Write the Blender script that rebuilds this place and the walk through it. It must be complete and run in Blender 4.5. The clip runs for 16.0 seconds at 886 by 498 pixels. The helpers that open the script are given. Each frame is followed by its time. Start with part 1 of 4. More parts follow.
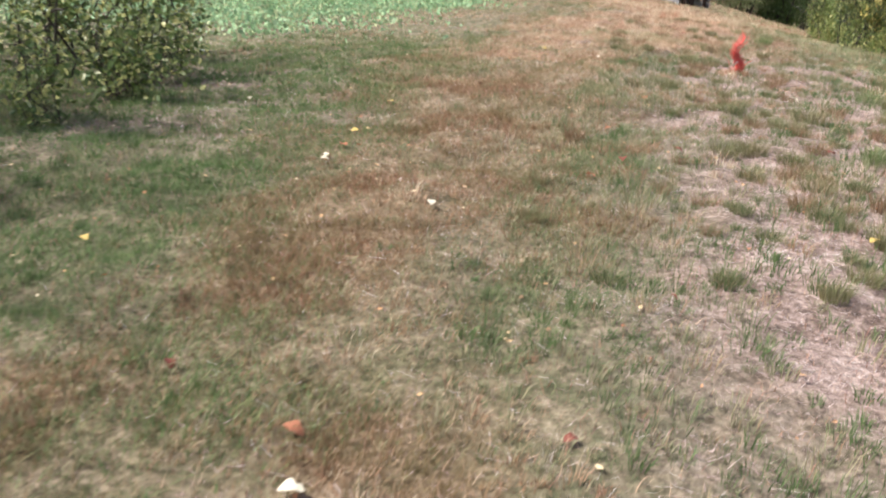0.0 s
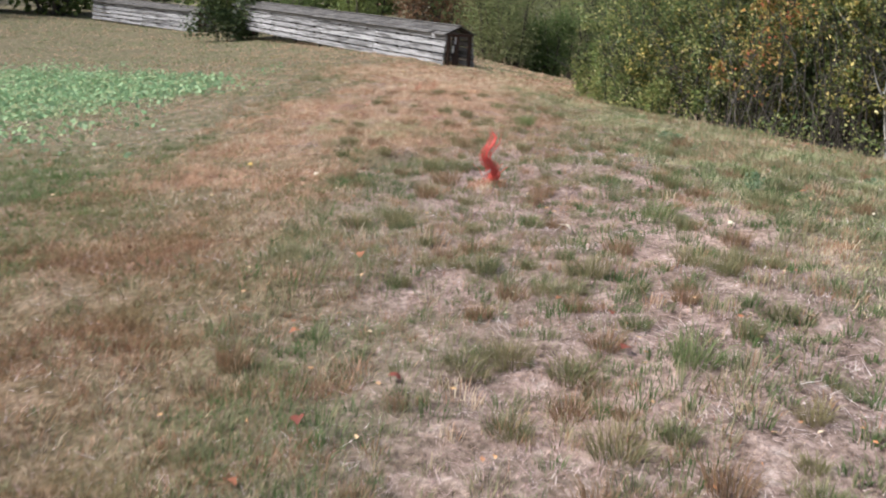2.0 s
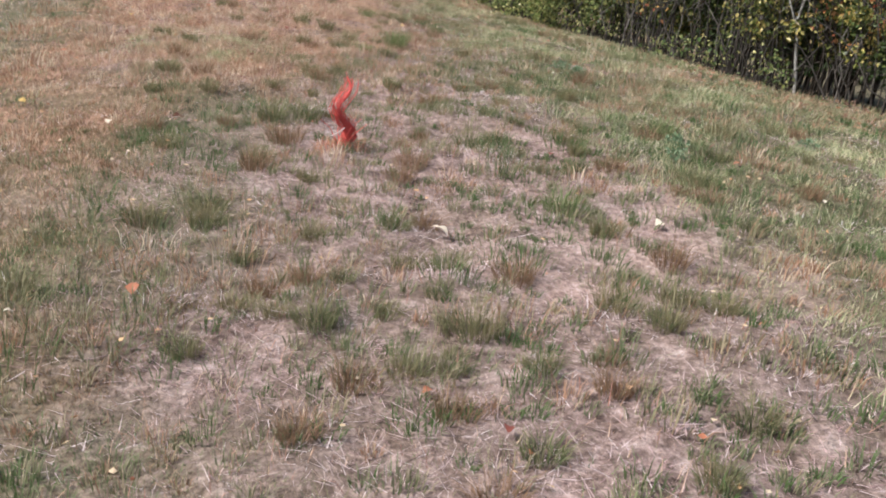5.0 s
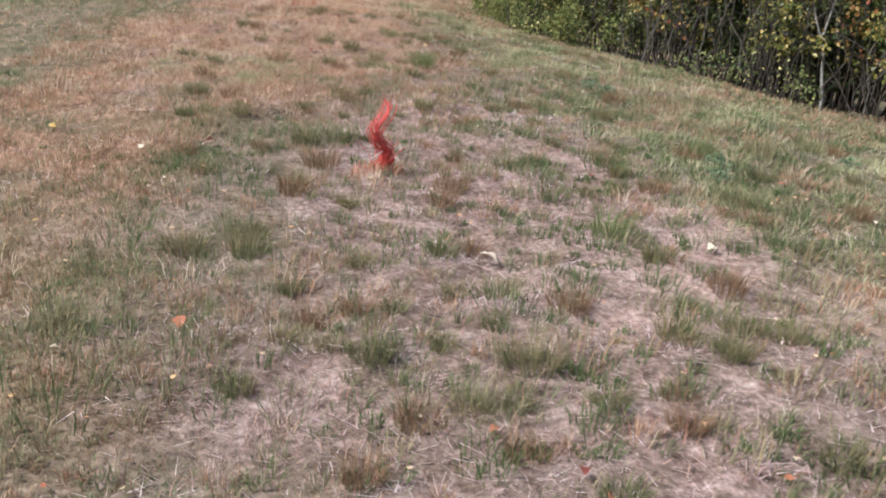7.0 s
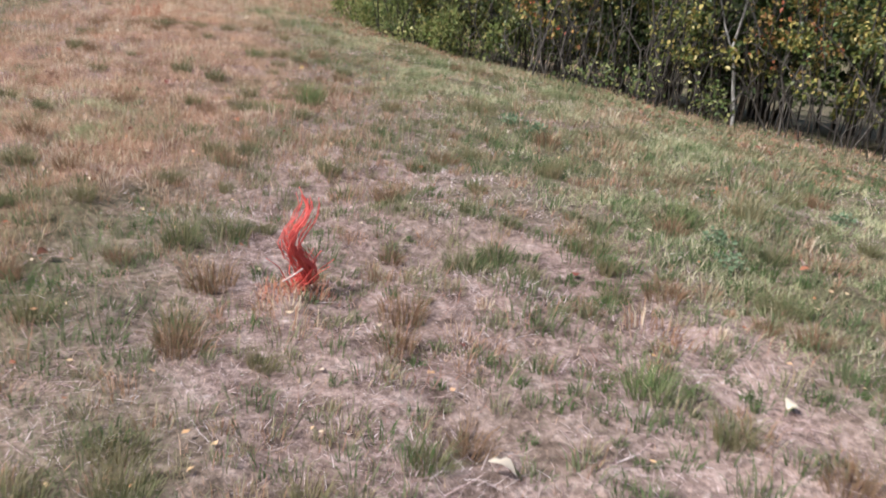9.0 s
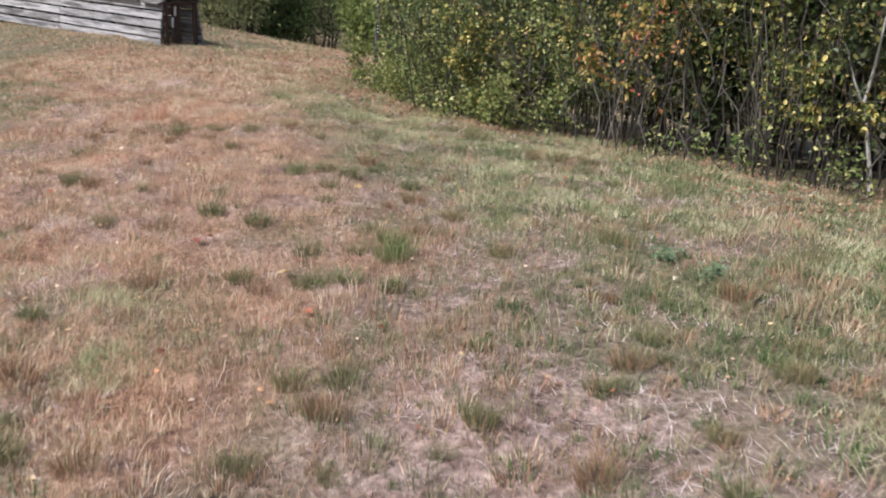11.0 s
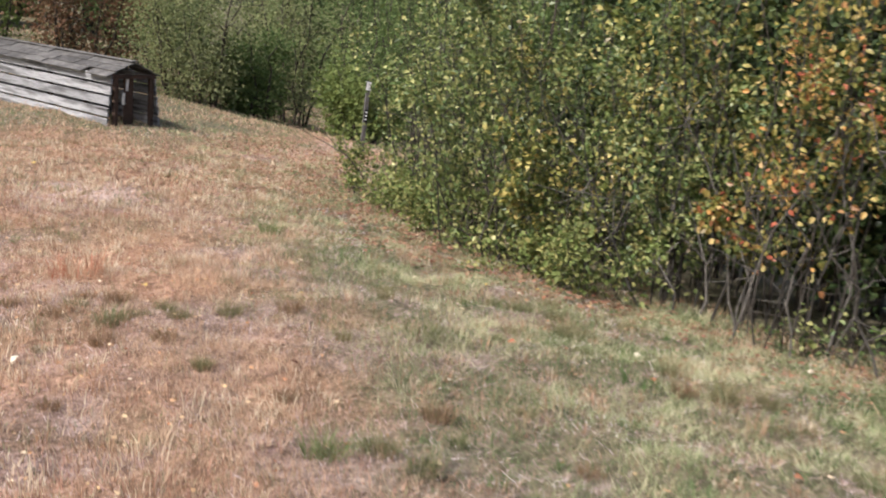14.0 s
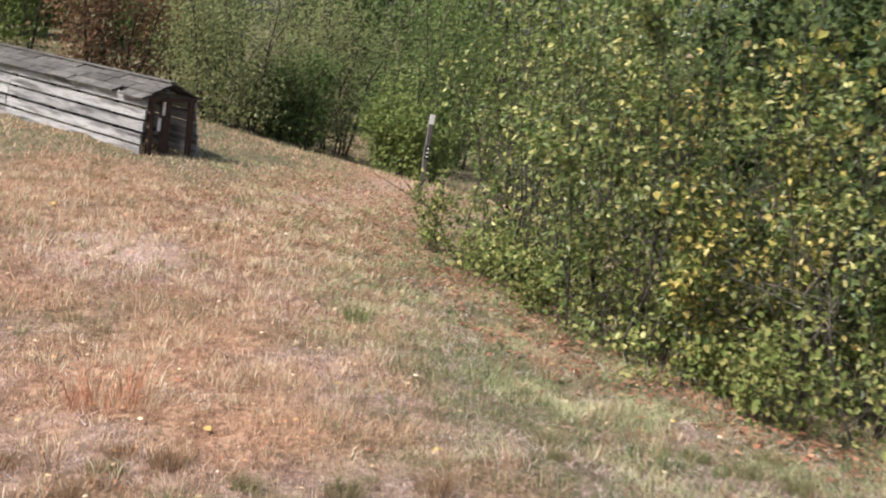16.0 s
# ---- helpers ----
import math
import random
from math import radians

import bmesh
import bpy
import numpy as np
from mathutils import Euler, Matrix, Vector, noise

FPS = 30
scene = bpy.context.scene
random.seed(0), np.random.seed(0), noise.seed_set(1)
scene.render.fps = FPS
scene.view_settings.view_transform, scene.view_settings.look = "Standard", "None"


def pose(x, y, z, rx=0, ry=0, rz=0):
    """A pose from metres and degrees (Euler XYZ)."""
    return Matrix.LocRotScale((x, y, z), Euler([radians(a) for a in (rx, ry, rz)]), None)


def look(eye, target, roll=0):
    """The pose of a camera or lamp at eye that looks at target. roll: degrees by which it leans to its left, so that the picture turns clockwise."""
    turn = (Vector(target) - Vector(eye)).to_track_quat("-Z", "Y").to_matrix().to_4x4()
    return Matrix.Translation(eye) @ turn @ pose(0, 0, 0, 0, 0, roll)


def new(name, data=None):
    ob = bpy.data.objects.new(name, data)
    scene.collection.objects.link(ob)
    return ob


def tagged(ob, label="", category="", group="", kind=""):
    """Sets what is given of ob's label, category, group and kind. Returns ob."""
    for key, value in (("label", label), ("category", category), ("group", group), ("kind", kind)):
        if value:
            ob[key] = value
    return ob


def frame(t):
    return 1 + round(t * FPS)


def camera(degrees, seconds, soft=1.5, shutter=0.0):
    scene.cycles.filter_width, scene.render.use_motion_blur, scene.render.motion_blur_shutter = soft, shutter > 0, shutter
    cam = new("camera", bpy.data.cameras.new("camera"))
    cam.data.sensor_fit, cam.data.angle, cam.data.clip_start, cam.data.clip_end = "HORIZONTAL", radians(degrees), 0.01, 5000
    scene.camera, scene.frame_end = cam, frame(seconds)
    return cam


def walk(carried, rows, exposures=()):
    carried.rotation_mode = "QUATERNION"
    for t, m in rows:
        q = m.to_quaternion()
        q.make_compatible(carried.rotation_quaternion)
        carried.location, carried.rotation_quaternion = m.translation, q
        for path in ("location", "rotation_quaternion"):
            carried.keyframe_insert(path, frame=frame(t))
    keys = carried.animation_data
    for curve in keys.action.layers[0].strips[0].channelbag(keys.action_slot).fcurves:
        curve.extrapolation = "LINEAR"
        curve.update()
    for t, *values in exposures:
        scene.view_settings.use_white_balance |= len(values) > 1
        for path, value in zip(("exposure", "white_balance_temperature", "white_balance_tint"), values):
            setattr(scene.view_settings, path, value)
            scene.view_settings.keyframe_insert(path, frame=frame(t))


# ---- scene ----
cam = camera(50.0, 16.0, soft=1.9, shutter=0.4)
PATH = [
    (0, (-0.815, -0.259, 0.998), (-1.137, 1.598, 0.328), 7.2),
    (0.5, (-0.697, 0.334, 1.082), (-1.048, 2.160, 0.344), 4.8),
    (1, (-0.715, 0.897, 1.059), (-1.202, 2.701, 0.347), 4.9),
    (1.5, (-0.565, 1.470, 1.119), (-0.790, 3.391, 0.610), 3.9),
    (2, (-0.463, 2.021, 1.191), (-0.400, 3.950, 0.664), 3.9),
    (2.5, (-0.505, 2.472, 1.201), (-0.376, 4.388, 0.641), 1.9),
    (3, (-0.474, 2.849, 1.188), (-0.354, 4.747, 0.567), 0.3),
    (3.5, (-0.375, 3.187, 1.206), (-0.236, 5.042, 0.470), 3.9),
    (4, (-0.338, 3.464, 1.264), (-0.080, 5.304, 0.522), 4.9),
    (4.2, (-0.292, 3.497, 1.268), (0.006, 5.339, 0.547), 6.0),
    (6.3, (-0.254, 3.568, 1.285), (0.075, 5.393, 0.536), 9.0),
    (6.5, (-0.284, 3.581, 1.281), (0.037, 5.419, 0.560), 8.8),
    (7, (-0.391, 3.671, 1.253), (-0.076, 5.519, 0.558), 7.0),
    (7.5, (-0.412, 3.925, 1.211), (-0.177, 5.777, 0.495), 8.1),
    (8, (-0.364, 4.321, 1.251), (-0.211, 6.171, 0.507), 4.1),
    (8.5, (-0.450, 4.707, 1.297), (0.037, 6.529, 0.631), 2.3),
    (9, (-0.526, 5.089, 1.279), (0.095, 6.864, 0.598), 7.5),
    (9.1, (-0.493, 5.195, 1.348), (0.120, 6.956, 0.624), 8.7),
    (9.5, (-0.553, 5.545, 1.386), (-0.023, 7.376, 0.783), 5.5),
    (9.7, (-0.612, 5.737, 1.380), (-0.114, 7.591, 0.817), 4.7),
    (11.8, (-0.538, 7.671, 1.449), (0.169, 9.430, 0.812), 2.2),
    (12, (-0.490, 7.856, 1.508), (0.249, 9.606, 0.882), 3.0),
    (12.5, (-0.441, 8.329, 1.491), (0.343, 10.062, 0.874), 5.8),
    (13, (-0.432, 8.829, 1.473), (0.372, 10.583, 0.948), 6.0),
    (13.5, (-0.370, 9.377, 1.493), (0.397, 11.147, 0.966), 6.1),
    (14, (-0.413, 10.004, 1.491), (0.304, 11.809, 1.014), 5.8),
    (14.5, (-0.388, 10.531, 1.495), (0.291, 12.343, 0.991), 6.1),
    (15, (-0.437, 11.041, 1.441), (0.278, 12.854, 0.991), 6.8),
    (15.5, (-0.496, 11.554, 1.405), (0.230, 13.376, 1.012), 6.4),
    (16, (-0.500, 12.045, 1.386), (0.189, 13.874, 0.959), 8.0),
]
walk(cam, [(t, look(eye, target, roll)) for t, eye, target, roll in PATH],
     exposures=[(0.0, 0.93, 6250, 7), (1.0, 0.86, 6200, 7), (1.6, 0.68, 6150, 8), (2.6, 0.51, 6150, 10), (9.7, 0.47, 6050, 12), (12.5, 0.57, 6200, 11), (13.3, 0.64, 6250, 11), (16.0, 0.68, 6500, 9)])

# ---- world, sun, exposure ----
SUN_TO = Vector((-0.88, -0.20, 0.96)).normalized()   # the way to the sun
world = bpy.data.worlds.new("sky")
scene.world = world
world.use_nodes = True
wn = world.node_tree.nodes
sky = wn.new("ShaderNodeTexSky")
sky.sky_type = "NISHITA"
sky.sun_disc = False
sky.sun_elevation = math.asin(SUN_TO.z)
sky.sun_rotation = math.atan2(SUN_TO.x, SUN_TO.y)
sky.air_density, sky.dust_density, sky.ozone_density = 1.0, 4.0, 1.0
wn["Background"].inputs["Strength"].default_value = 0.115
world.node_tree.links.new(sky.outputs["Color"], wn["Background"].inputs["Color"])
sun = new("sun", bpy.data.lights.new("sun", "SUN"))
sun.data.energy, sun.data.angle, sun.data.color = 3.9, radians(2.0), (1.0, 0.97, 0.93)
sun.matrix_world = look((0, 0, 30), tuple(Vector((0, 0, 30)) - SUN_TO))

# ---- materials ----
def lin(r, g, b):
    return tuple(((v / 255) / 12.92 if v / 255 < 0.04045 else ((v / 255 + 0.055) / 1.055) ** 2.4) for v in (r, g, b)) + (1.0,)


def node(nt, kind, **values):
    n = nt.nodes.new(kind)
    for key, value in values.items():
        n.inputs[key].default_value = value
    return n


def ramp(nt, fac, stops):
    n = nt.nodes.new("ShaderNodeValToRGB")
    e = n.color_ramp.elements
    while len(e) < len(stops):
        e.new(0.5)
    for el, (p, c) in zip(e, stops):
        el.position, el.color = p, c
    nt.links.new(fac, n.inputs["Fac"])
    return n.outputs["Color"]


def mix(nt, fac, a, b, how="MIX"):
    n = nt.nodes.new("ShaderNodeMix")
    n.data_type, n.blend_type = "RGBA", how
    for sock, v in ((n.inputs[0], fac), (n.inputs[6], a), (n.inputs[7], b)):
        if isinstance(v, (int, float, tuple)):
            sock.default_value = v
        else:
            nt.links.new(v, sock)
    return n.outputs[2]


def noise_at(nt, scale, detail=4.0, rough=0.6, obj=False):
    n = node(nt, "ShaderNodeTexNoise", Scale=scale, Detail=detail, Roughness=rough)
    g = nt.nodes.new("ShaderNodeTexCoord") if obj else nt.nodes.new("ShaderNodeNewGeometry")
    nt.links.new(g.outputs["Object" if obj else "Position"], n.inputs["Vector"])
    return n.outputs["Fac"]


def material(name, rough=0.8, spec=0.3):
    m = bpy.data.materials.new(name)
    m.use_nodes = True
    b = m.node_tree.nodes["Principled BSDF"]
    b.inputs["Roughness"].default_value = rough
    b.inputs["Specular IOR Level"].default_value = spec
    return m, m.node_tree, b


def plant(name, tones, patch=None, glow=0.3, rough=0.75, spec=0.15, size=0.5, tuft=False):
    """Blades or leaves: each island takes a tone (blades of one tuft nearly the same); patch tints in drifts; thin blades let some light through."""
    m, nt, b = material(name, rough, spec)
    g = nt.nodes.new("ShaderNodeNewGeometry")
    k = len(tones)
    pick = g.outputs["Random Per Island"]
    if tuft:
        at = nt.nodes.new("ShaderNodeAttribute")
        at.attribute_name = "tone"
        own = nt.nodes.new("ShaderNodeMapRange")
        own.inputs["To Min"].default_value, own.inputs["To Max"].default_value = -0.14, 0.14
        nt.links.new(pick, own.inputs["Value"])
        add = nt.nodes.new("ShaderNodeMath")
        nt.links.new(at.outputs["Fac"], add.inputs[0])
        nt.links.new(own.outputs[0], add.inputs[1])
        pick = add.outputs[0]
    col = ramp(nt, pick, [((i + 0.5) / k, lin(*t)) for i, t in enumerate(tones)])
    if patch:
        f = ramp(nt, noise_at(nt, size, 3), [(0.42, (0, 0, 0, 1)), (0.62, (1, 1, 1, 1))])
        col = mix(nt, f, col, mix(nt, 0.6, col, lin(*patch)))
    nt.links.new(col, b.inputs["Base Color"])
    tr = nt.nodes.new("ShaderNodeBsdfTranslucent")
    nt.links.new(col, tr.inputs["Color"])
    ms = node(nt, "ShaderNodeMixShader", Fac=glow)
    nt.links.new(b.outputs[0], ms.inputs[1])
    nt.links.new(tr.outputs[0], ms.inputs[2])
    nt.links.new(ms.outputs[0], nt.nodes["Material Output"].inputs["Surface"])
    return m


def surface(name, tones, scale=6.0, rough=0.85, spec=0.25, bump=0.3, stretch=(1, 1, 1), fine=60.0, vary=0.0):
    m, nt, b = material(name, rough, spec)
    tc = nt.nodes.new("ShaderNodeTexCoord")
    mp = nt.nodes.new("ShaderNodeMapping")
    mp.inputs["Scale"].default_value = stretch
    nt.links.new(tc.outputs["Object"], mp.inputs["Vector"])
    big = node(nt, "ShaderNodeTexNoise", Scale=scale, Detail=5.0, Roughness=0.65)
    small = node(nt, "ShaderNodeTexNoise", Scale=fine, Detail=4.0, Roughness=0.7)
    info = nt.nodes.new("ShaderNodeObjectInfo")
    off = nt.nodes.new("ShaderNodeVectorMath")
    off.operation = "SCALE"
    off.inputs[0].default_value = (37.0, 19.0, 53.0)
    nt.links.new(info.outputs["Random"], off.inputs["Scale"])
    ad = nt.nodes.new("ShaderNodeVectorMath")
    nt.links.new(mp.outputs[0], ad.inputs[0])
    nt.links.new(off.outputs[0], ad.inputs[1])
    nt.links.new(ad.outputs[0], big.inputs["Vector"])
    nt.links.new(ad.outputs[0], small.inputs["Vector"])
    k = len(tones)
    col = ramp(nt, big.outputs["Fac"], [(0.28 + 0.44 * i / max(1, k - 1), lin(*t)) for i, t in enumerate(tones)])
    dark = ramp(nt, small.outputs["Fac"], [(0.3, (0.55, 0.55, 0.55, 1)), (0.65, (1, 1, 1, 1))])
    col = mix(nt, 0.8, col, dark, "MULTIPLY")
    if vary:
        v = ramp(nt, info.outputs["Random"], [(0.0, (1 - vary,) * 3 + (1,)), (1.0, (1, 1, 1, 1))])
        col = mix(nt, 1.0, col, v, "MULTIPLY")
    nt.links.new(col, b.inputs["Base Color"])
    bp = node(nt, "ShaderNodeBump", Strength=bump, Distance=0.01)
    nt.links.new(small.outputs["Fac"], bp.inputs["Height"])
    nt.links.new(bp.outputs["Normal"], b.inputs["Normal"])
    return m


# ---- the lie of the land ----
LAND = (0.2369, 0.0211, -0.3205, -0.1173, -0.4185, -0.1557, -0.1014, 0.1331)


def tan_h(v):
    return np.tanh(v)


def land(x, y):
    """The smooth height of the ground: a low broad rise, falling away to both sides and beyond."""
    v, u = 2.5 * tan_h((y - 8) / 20), 1.5 * tan_h(x / 6)
    a, b, c, d, e, f, g, h = LAND
    return a * u + b * v + c * u * u + d * u * v + e * v * v + f * u * u * v + g * u * v * v + h * v ** 3 + 0.45 * np.exp(-((x - 6) / 3) ** 2 - ((y - 27) / 5) ** 2)


def hash2(i, j, s):
    q = np.sin(i * 127.1 + j * 311.7 + s * 74.7) * 43758.5453
    return q - np.floor(q)


def drift(x, y, size, s=0):
    """Smooth value noise over the plan, 0 to 1, with patches about size metres across."""
    x, y = np.asarray(x, float) / size, np.asarray(y, float) / size
    i, j = np.floor(x), np.floor(y)
    f, g = x - i, y - j
    f, g = f * f * (3 - 2 * f), g * g * (3 - 2 * g)
    a, b, c, d = hash2(i, j, s), hash2(i + 1, j, s), hash2(i, j + 1, s), hash2(i + 1, j + 1, s)
    return (a * (1 - f) + b * f) * (1 - g) + (c * (1 - f) + d * f) * g


def rough_land(x, y):
    near = np.exp(-((np.asarray(x) / 14) ** 2) - (((np.asarray(y) - 11) / 22) ** 2))
    return land(x, y) + near * (0.06 * (drift(x, y, 0.9, 3) - 0.5) + 0.055 * (drift(x, y, 0.36, 5) - 0.5) + 0.045 * (drift(x, y, 0.15, 8) - 0.5))


def gz(x, y):
    return float(rough_land(np.array([x]), np.array([y]))[0])


def line_dist(x, y, pts):
    """The distance of plan points from a bent line."""
    best = np.full(np.shape(x), 1e9)
    for (ax, ay), (bx, by) in zip(pts[:-1], pts[1:]):
        dx, dy = bx - ax, by - ay
        t = np.clip(((x - ax) * dx + (y - ay) * dy) / (dx * dx + dy * dy), 0, 1)
        best = np.minimum(best, np.hypot(x - ax - t * dx, y - ay - t * dy))
    return best


def soft(d, full, none):
    """One up to full, none past none, with a ramp between."""
    return np.clip((none - d) / (none - full), 0, 1)


TRACK = [(-1.5, 0.5), (-1.8, 3.0), (-1.9, 5.0), (-1.75, 7.5), (-1.4, 10.0), (-0.9, 13.0), (-0.2, 17.0), (0.6, 20.6), (1.7, 22.6), (3.2, 25.2), (5.2, 28.6)]
BARE = [(0.62, 6.38), (0.95, 6.58), (1.25, 7.05), (1.32, 7.5)]
HEDGE = [(7.2, 8.2), (5.6, 10.6), (4.6, 12.6), (3.7, 14.2), (3.1, 16.3), (2.9, 18.6), (2.75, 20.6)]


def rusty(x, y):
    w = np.clip(0.55 + 0.035 * y, 0.55, 1.1)
    k = soft(line_dist(x, y, TRACK) + 0.8 * (drift(x, y, 0.7, 11) - 0.5) + 0.4 * (drift(x, y, 0.25, 12) - 0.5), w * 0.7, w * 1.5)
    far = np.maximum(soft(np.hypot((x + 0.35) / 1.35, (y - 13.0) / 4.2) + 0.5 * (drift(x, y, 0.5, 14) - 0.5), 0.4, 1.0), soft(line_dist(x, y, TRACK[5:]) + 0.6 * (drift(x, y, 0.5, 14) - 0.5), 0.6, 1.35))
    far = np.maximum(far, soft(np.hypot((x + 0.5) / 2.0, (y - 20.8) / 3.2), 0.6, 1.05))
    k = k * (0.3 + 0.7 * np.clip((drift(x, y, 0.6, 15) - 0.3) * 3.0, 0, 1))
    return np.clip(np.maximum(k, 0.85 * far) * (0.45 + 0.9 * drift(x, y, 0.5, 13)), 0, 1)


def strawy(x, y):
    k = soft(np.hypot((x - 0.45) / 1.45, (y - 5.6) / 5.6), 0.6, 1.05)
    k = np.maximum(k, soft(np.hypot((x + 0.4) / 0.9, (y - 18.9) / 1.4), 0.3, 1.0))
    pale = np.clip((0.6 * drift(x, y, 0.55, 27) + 0.4 * drift(x, y, 0.2, 28) - 0.44) * 4.0, 0, 1) * soft(-y, -10.0, -8.0) * soft(y, 17.0, 21.0) * soft(np.abs(x - 0.7), 2.0, 2.8)
    k = np.maximum(k, 0.9 * pale)
    k = np.maximum(k, 0.75 * soft(np.hypot((x + 3.6) / 1.3, (y - 6.0) / 2.4) + 0.5 * (drift(x, y, 0.6, 29) - 0.5), 0.4, 1.0))
    bare = 0.8 * soft(line_dist(x, y, BARE), 0.1, 0.34)
    return np.clip(np.maximum(k * (0.5 + 0.8 * drift(x, y, 0.55, 17)), bare), 0, 1)


def bare_ground(x, y):
    k = 0.6 * soft(line_dist(x, y, BARE) + 0.36 * (drift(x, y, 0.16, 31) - 0.5) + 0.2 * (drift(x, y, 0.06, 32) - 0.5), 0.0, 0.24)
    k = np.maximum(k, soft(np.hypot((x + 0.35) / 0.55, (y - 18.9) / 0.9), 0.3, 1.0))
    k = np.maximum(k, 0.5 * soft(line_dist(x, y, TRACK[7:]) + 0.4 * (drift(x, y, 0.3, 33) - 0.5), 0.15, 0.6))
    return np.maximum(k, 0.4 * soft(drift(x, y, 0.42, 41), 0.1, 0.28) * soft(np.hypot((x - 0.4) / 2.2, (y - 6.5) / 5.5), 0.6, 1))


def lush(x, y):
    k = soft(np.hypot((x + 8.2) / 4.6, (y - 17.5) / 6.0) + 0.9 * (drift(x, y, 1.6, 19) - 0.5) + 0.4 * (drift(x, y, 0.5, 21) - 0.5), 0.35, 1.05)
    return np.clip(np.maximum(k, 0.4 * soft(x + 0.25 * y, -3.0, 0.0) * soft(-y, -13, -9) * soft(y, 20, 27) * (0.4 + drift(x, y, 2.2, 43))), 0, 1)


# ---- mesh helpers ----
def mesh_from(name, verts, faces, mat, smooth=False):
    """verts: (n, 3); faces: (m, 3) or (m, 4) indices."""
    me = bpy.data.meshes.new(name)
    verts, faces = np.asarray(verts, np.float32), np.asarray(faces, np.int32)
    n = faces.shape[1]
    me.vertices.add(len(verts))
    me.vertices.foreach_set("co", verts.ravel())
    me.loops.add(faces.size)
    me.loops.foreach_set("vertex_index", faces.ravel())
    me.polygons.add(len(faces))
    me.polygons.foreach_set("loop_start", np.arange(0, faces.size, n, dtype=np.int32))
    me.polygons.foreach_set("use_smooth", np.full(len(faces), smooth))
    me.update(calc_edges=True)
    me.materials.append(mat)
    return me


def part(name, bm, mat, parent=None, label=""):
    """Links a bmesh, or a mesh that is made, as ONE object under its thing or part."""
    if isinstance(bm, bmesh.types.BMesh):
        me = bpy.data.meshes.new(name)
        bm.to_mesh(me)
        bm.free()
        me.materials.append(mat)
    else:
        me = bm
    ob = new(name, me)
    ob.parent = parent
    if label:
        tagged(ob, label)
    return ob


def thing(name, at, label, category, group="", kind=""):
    ob = new(name)
    ob.matrix_basis = at if isinstance(at, Matrix) else Matrix.Translation(at)
    ob.empty_display_size = 0.1
    return tagged(ob, label, category, group, kind)


def box_bm(sx, sy, sz, bevel=0.0, m=None, bm=None):
    own = bm or bmesh.new()
    r = bmesh.ops.create_cube(own, size=1.0, matrix=(m or Matrix()) @ Matrix.Diagonal((sx, sy, sz, 1)))
    if bevel:
        es = list({e for v in r["verts"] for e in v.link_edges})
        bmesh.ops.bevel(own, geom=es, offset=bevel, segments=1, affect="EDGES", profile=0.5)
    return own


def tube(points, radii, sides=6):
    """A tapered bent rod as (verts, quads)."""
    pts = np.asarray(points, float)
    tang = np.gradient(pts, axis=0)
    tang /= np.linalg.norm(tang, axis=1)[:, None] + 1e-9
    a = np.cross(tang, (0.31, 0.87, 0.13))
    a /= np.linalg.norm(a, axis=1)[:, None] + 1e-9
    b = np.cross(tang, a)
    ang = np.linspace(0, 2 * np.pi, sides, endpoint=False)
    ring = np.cos(ang)[None, :, None] * a[:, None] + np.sin(ang)[None, :, None] * b[:, None]
    v = (pts[:, None] + ring * np.asarray(radii)[:, None, None]).reshape(-1, 3)
    f = [(i * sides + j, i * sides + (j + 1) % sides, (i + 1) * sides + (j + 1) % sides, (i + 1) * sides + j) for i in range(len(pts) - 1) for j in range(sides)]
    return v, np.array(f)


def curve_up(rg, base, tip, n=6, wob=0.08):
    t = np.linspace(0, 1, n)[:, None]
    base, tip = np.asarray(base, float), np.asarray(tip, float)
    mid = base * (1 - t) + tip * t
    mid[:, :2] -= (tip - base)[:2] * (t * (1 - t)) * 0.5
    mid[1:-1] += rg.normal(0, wob, (n - 2, 3)) * np.array([1, 1, 0.3])
    return mid


def join(bits):
    """Joins (verts, faces) pairs into one."""
    vs, fs, n = [], [], 0
    for v, f in bits:
        vs.append(v)
        fs.append(np.asarray(f) + n)
        n += len(v)
    return np.concatenate(vs), np.concatenate(fs)


def unit(v):
    return v / (np.linalg.norm(v, axis=-1, keepdims=True) + 1e-9)


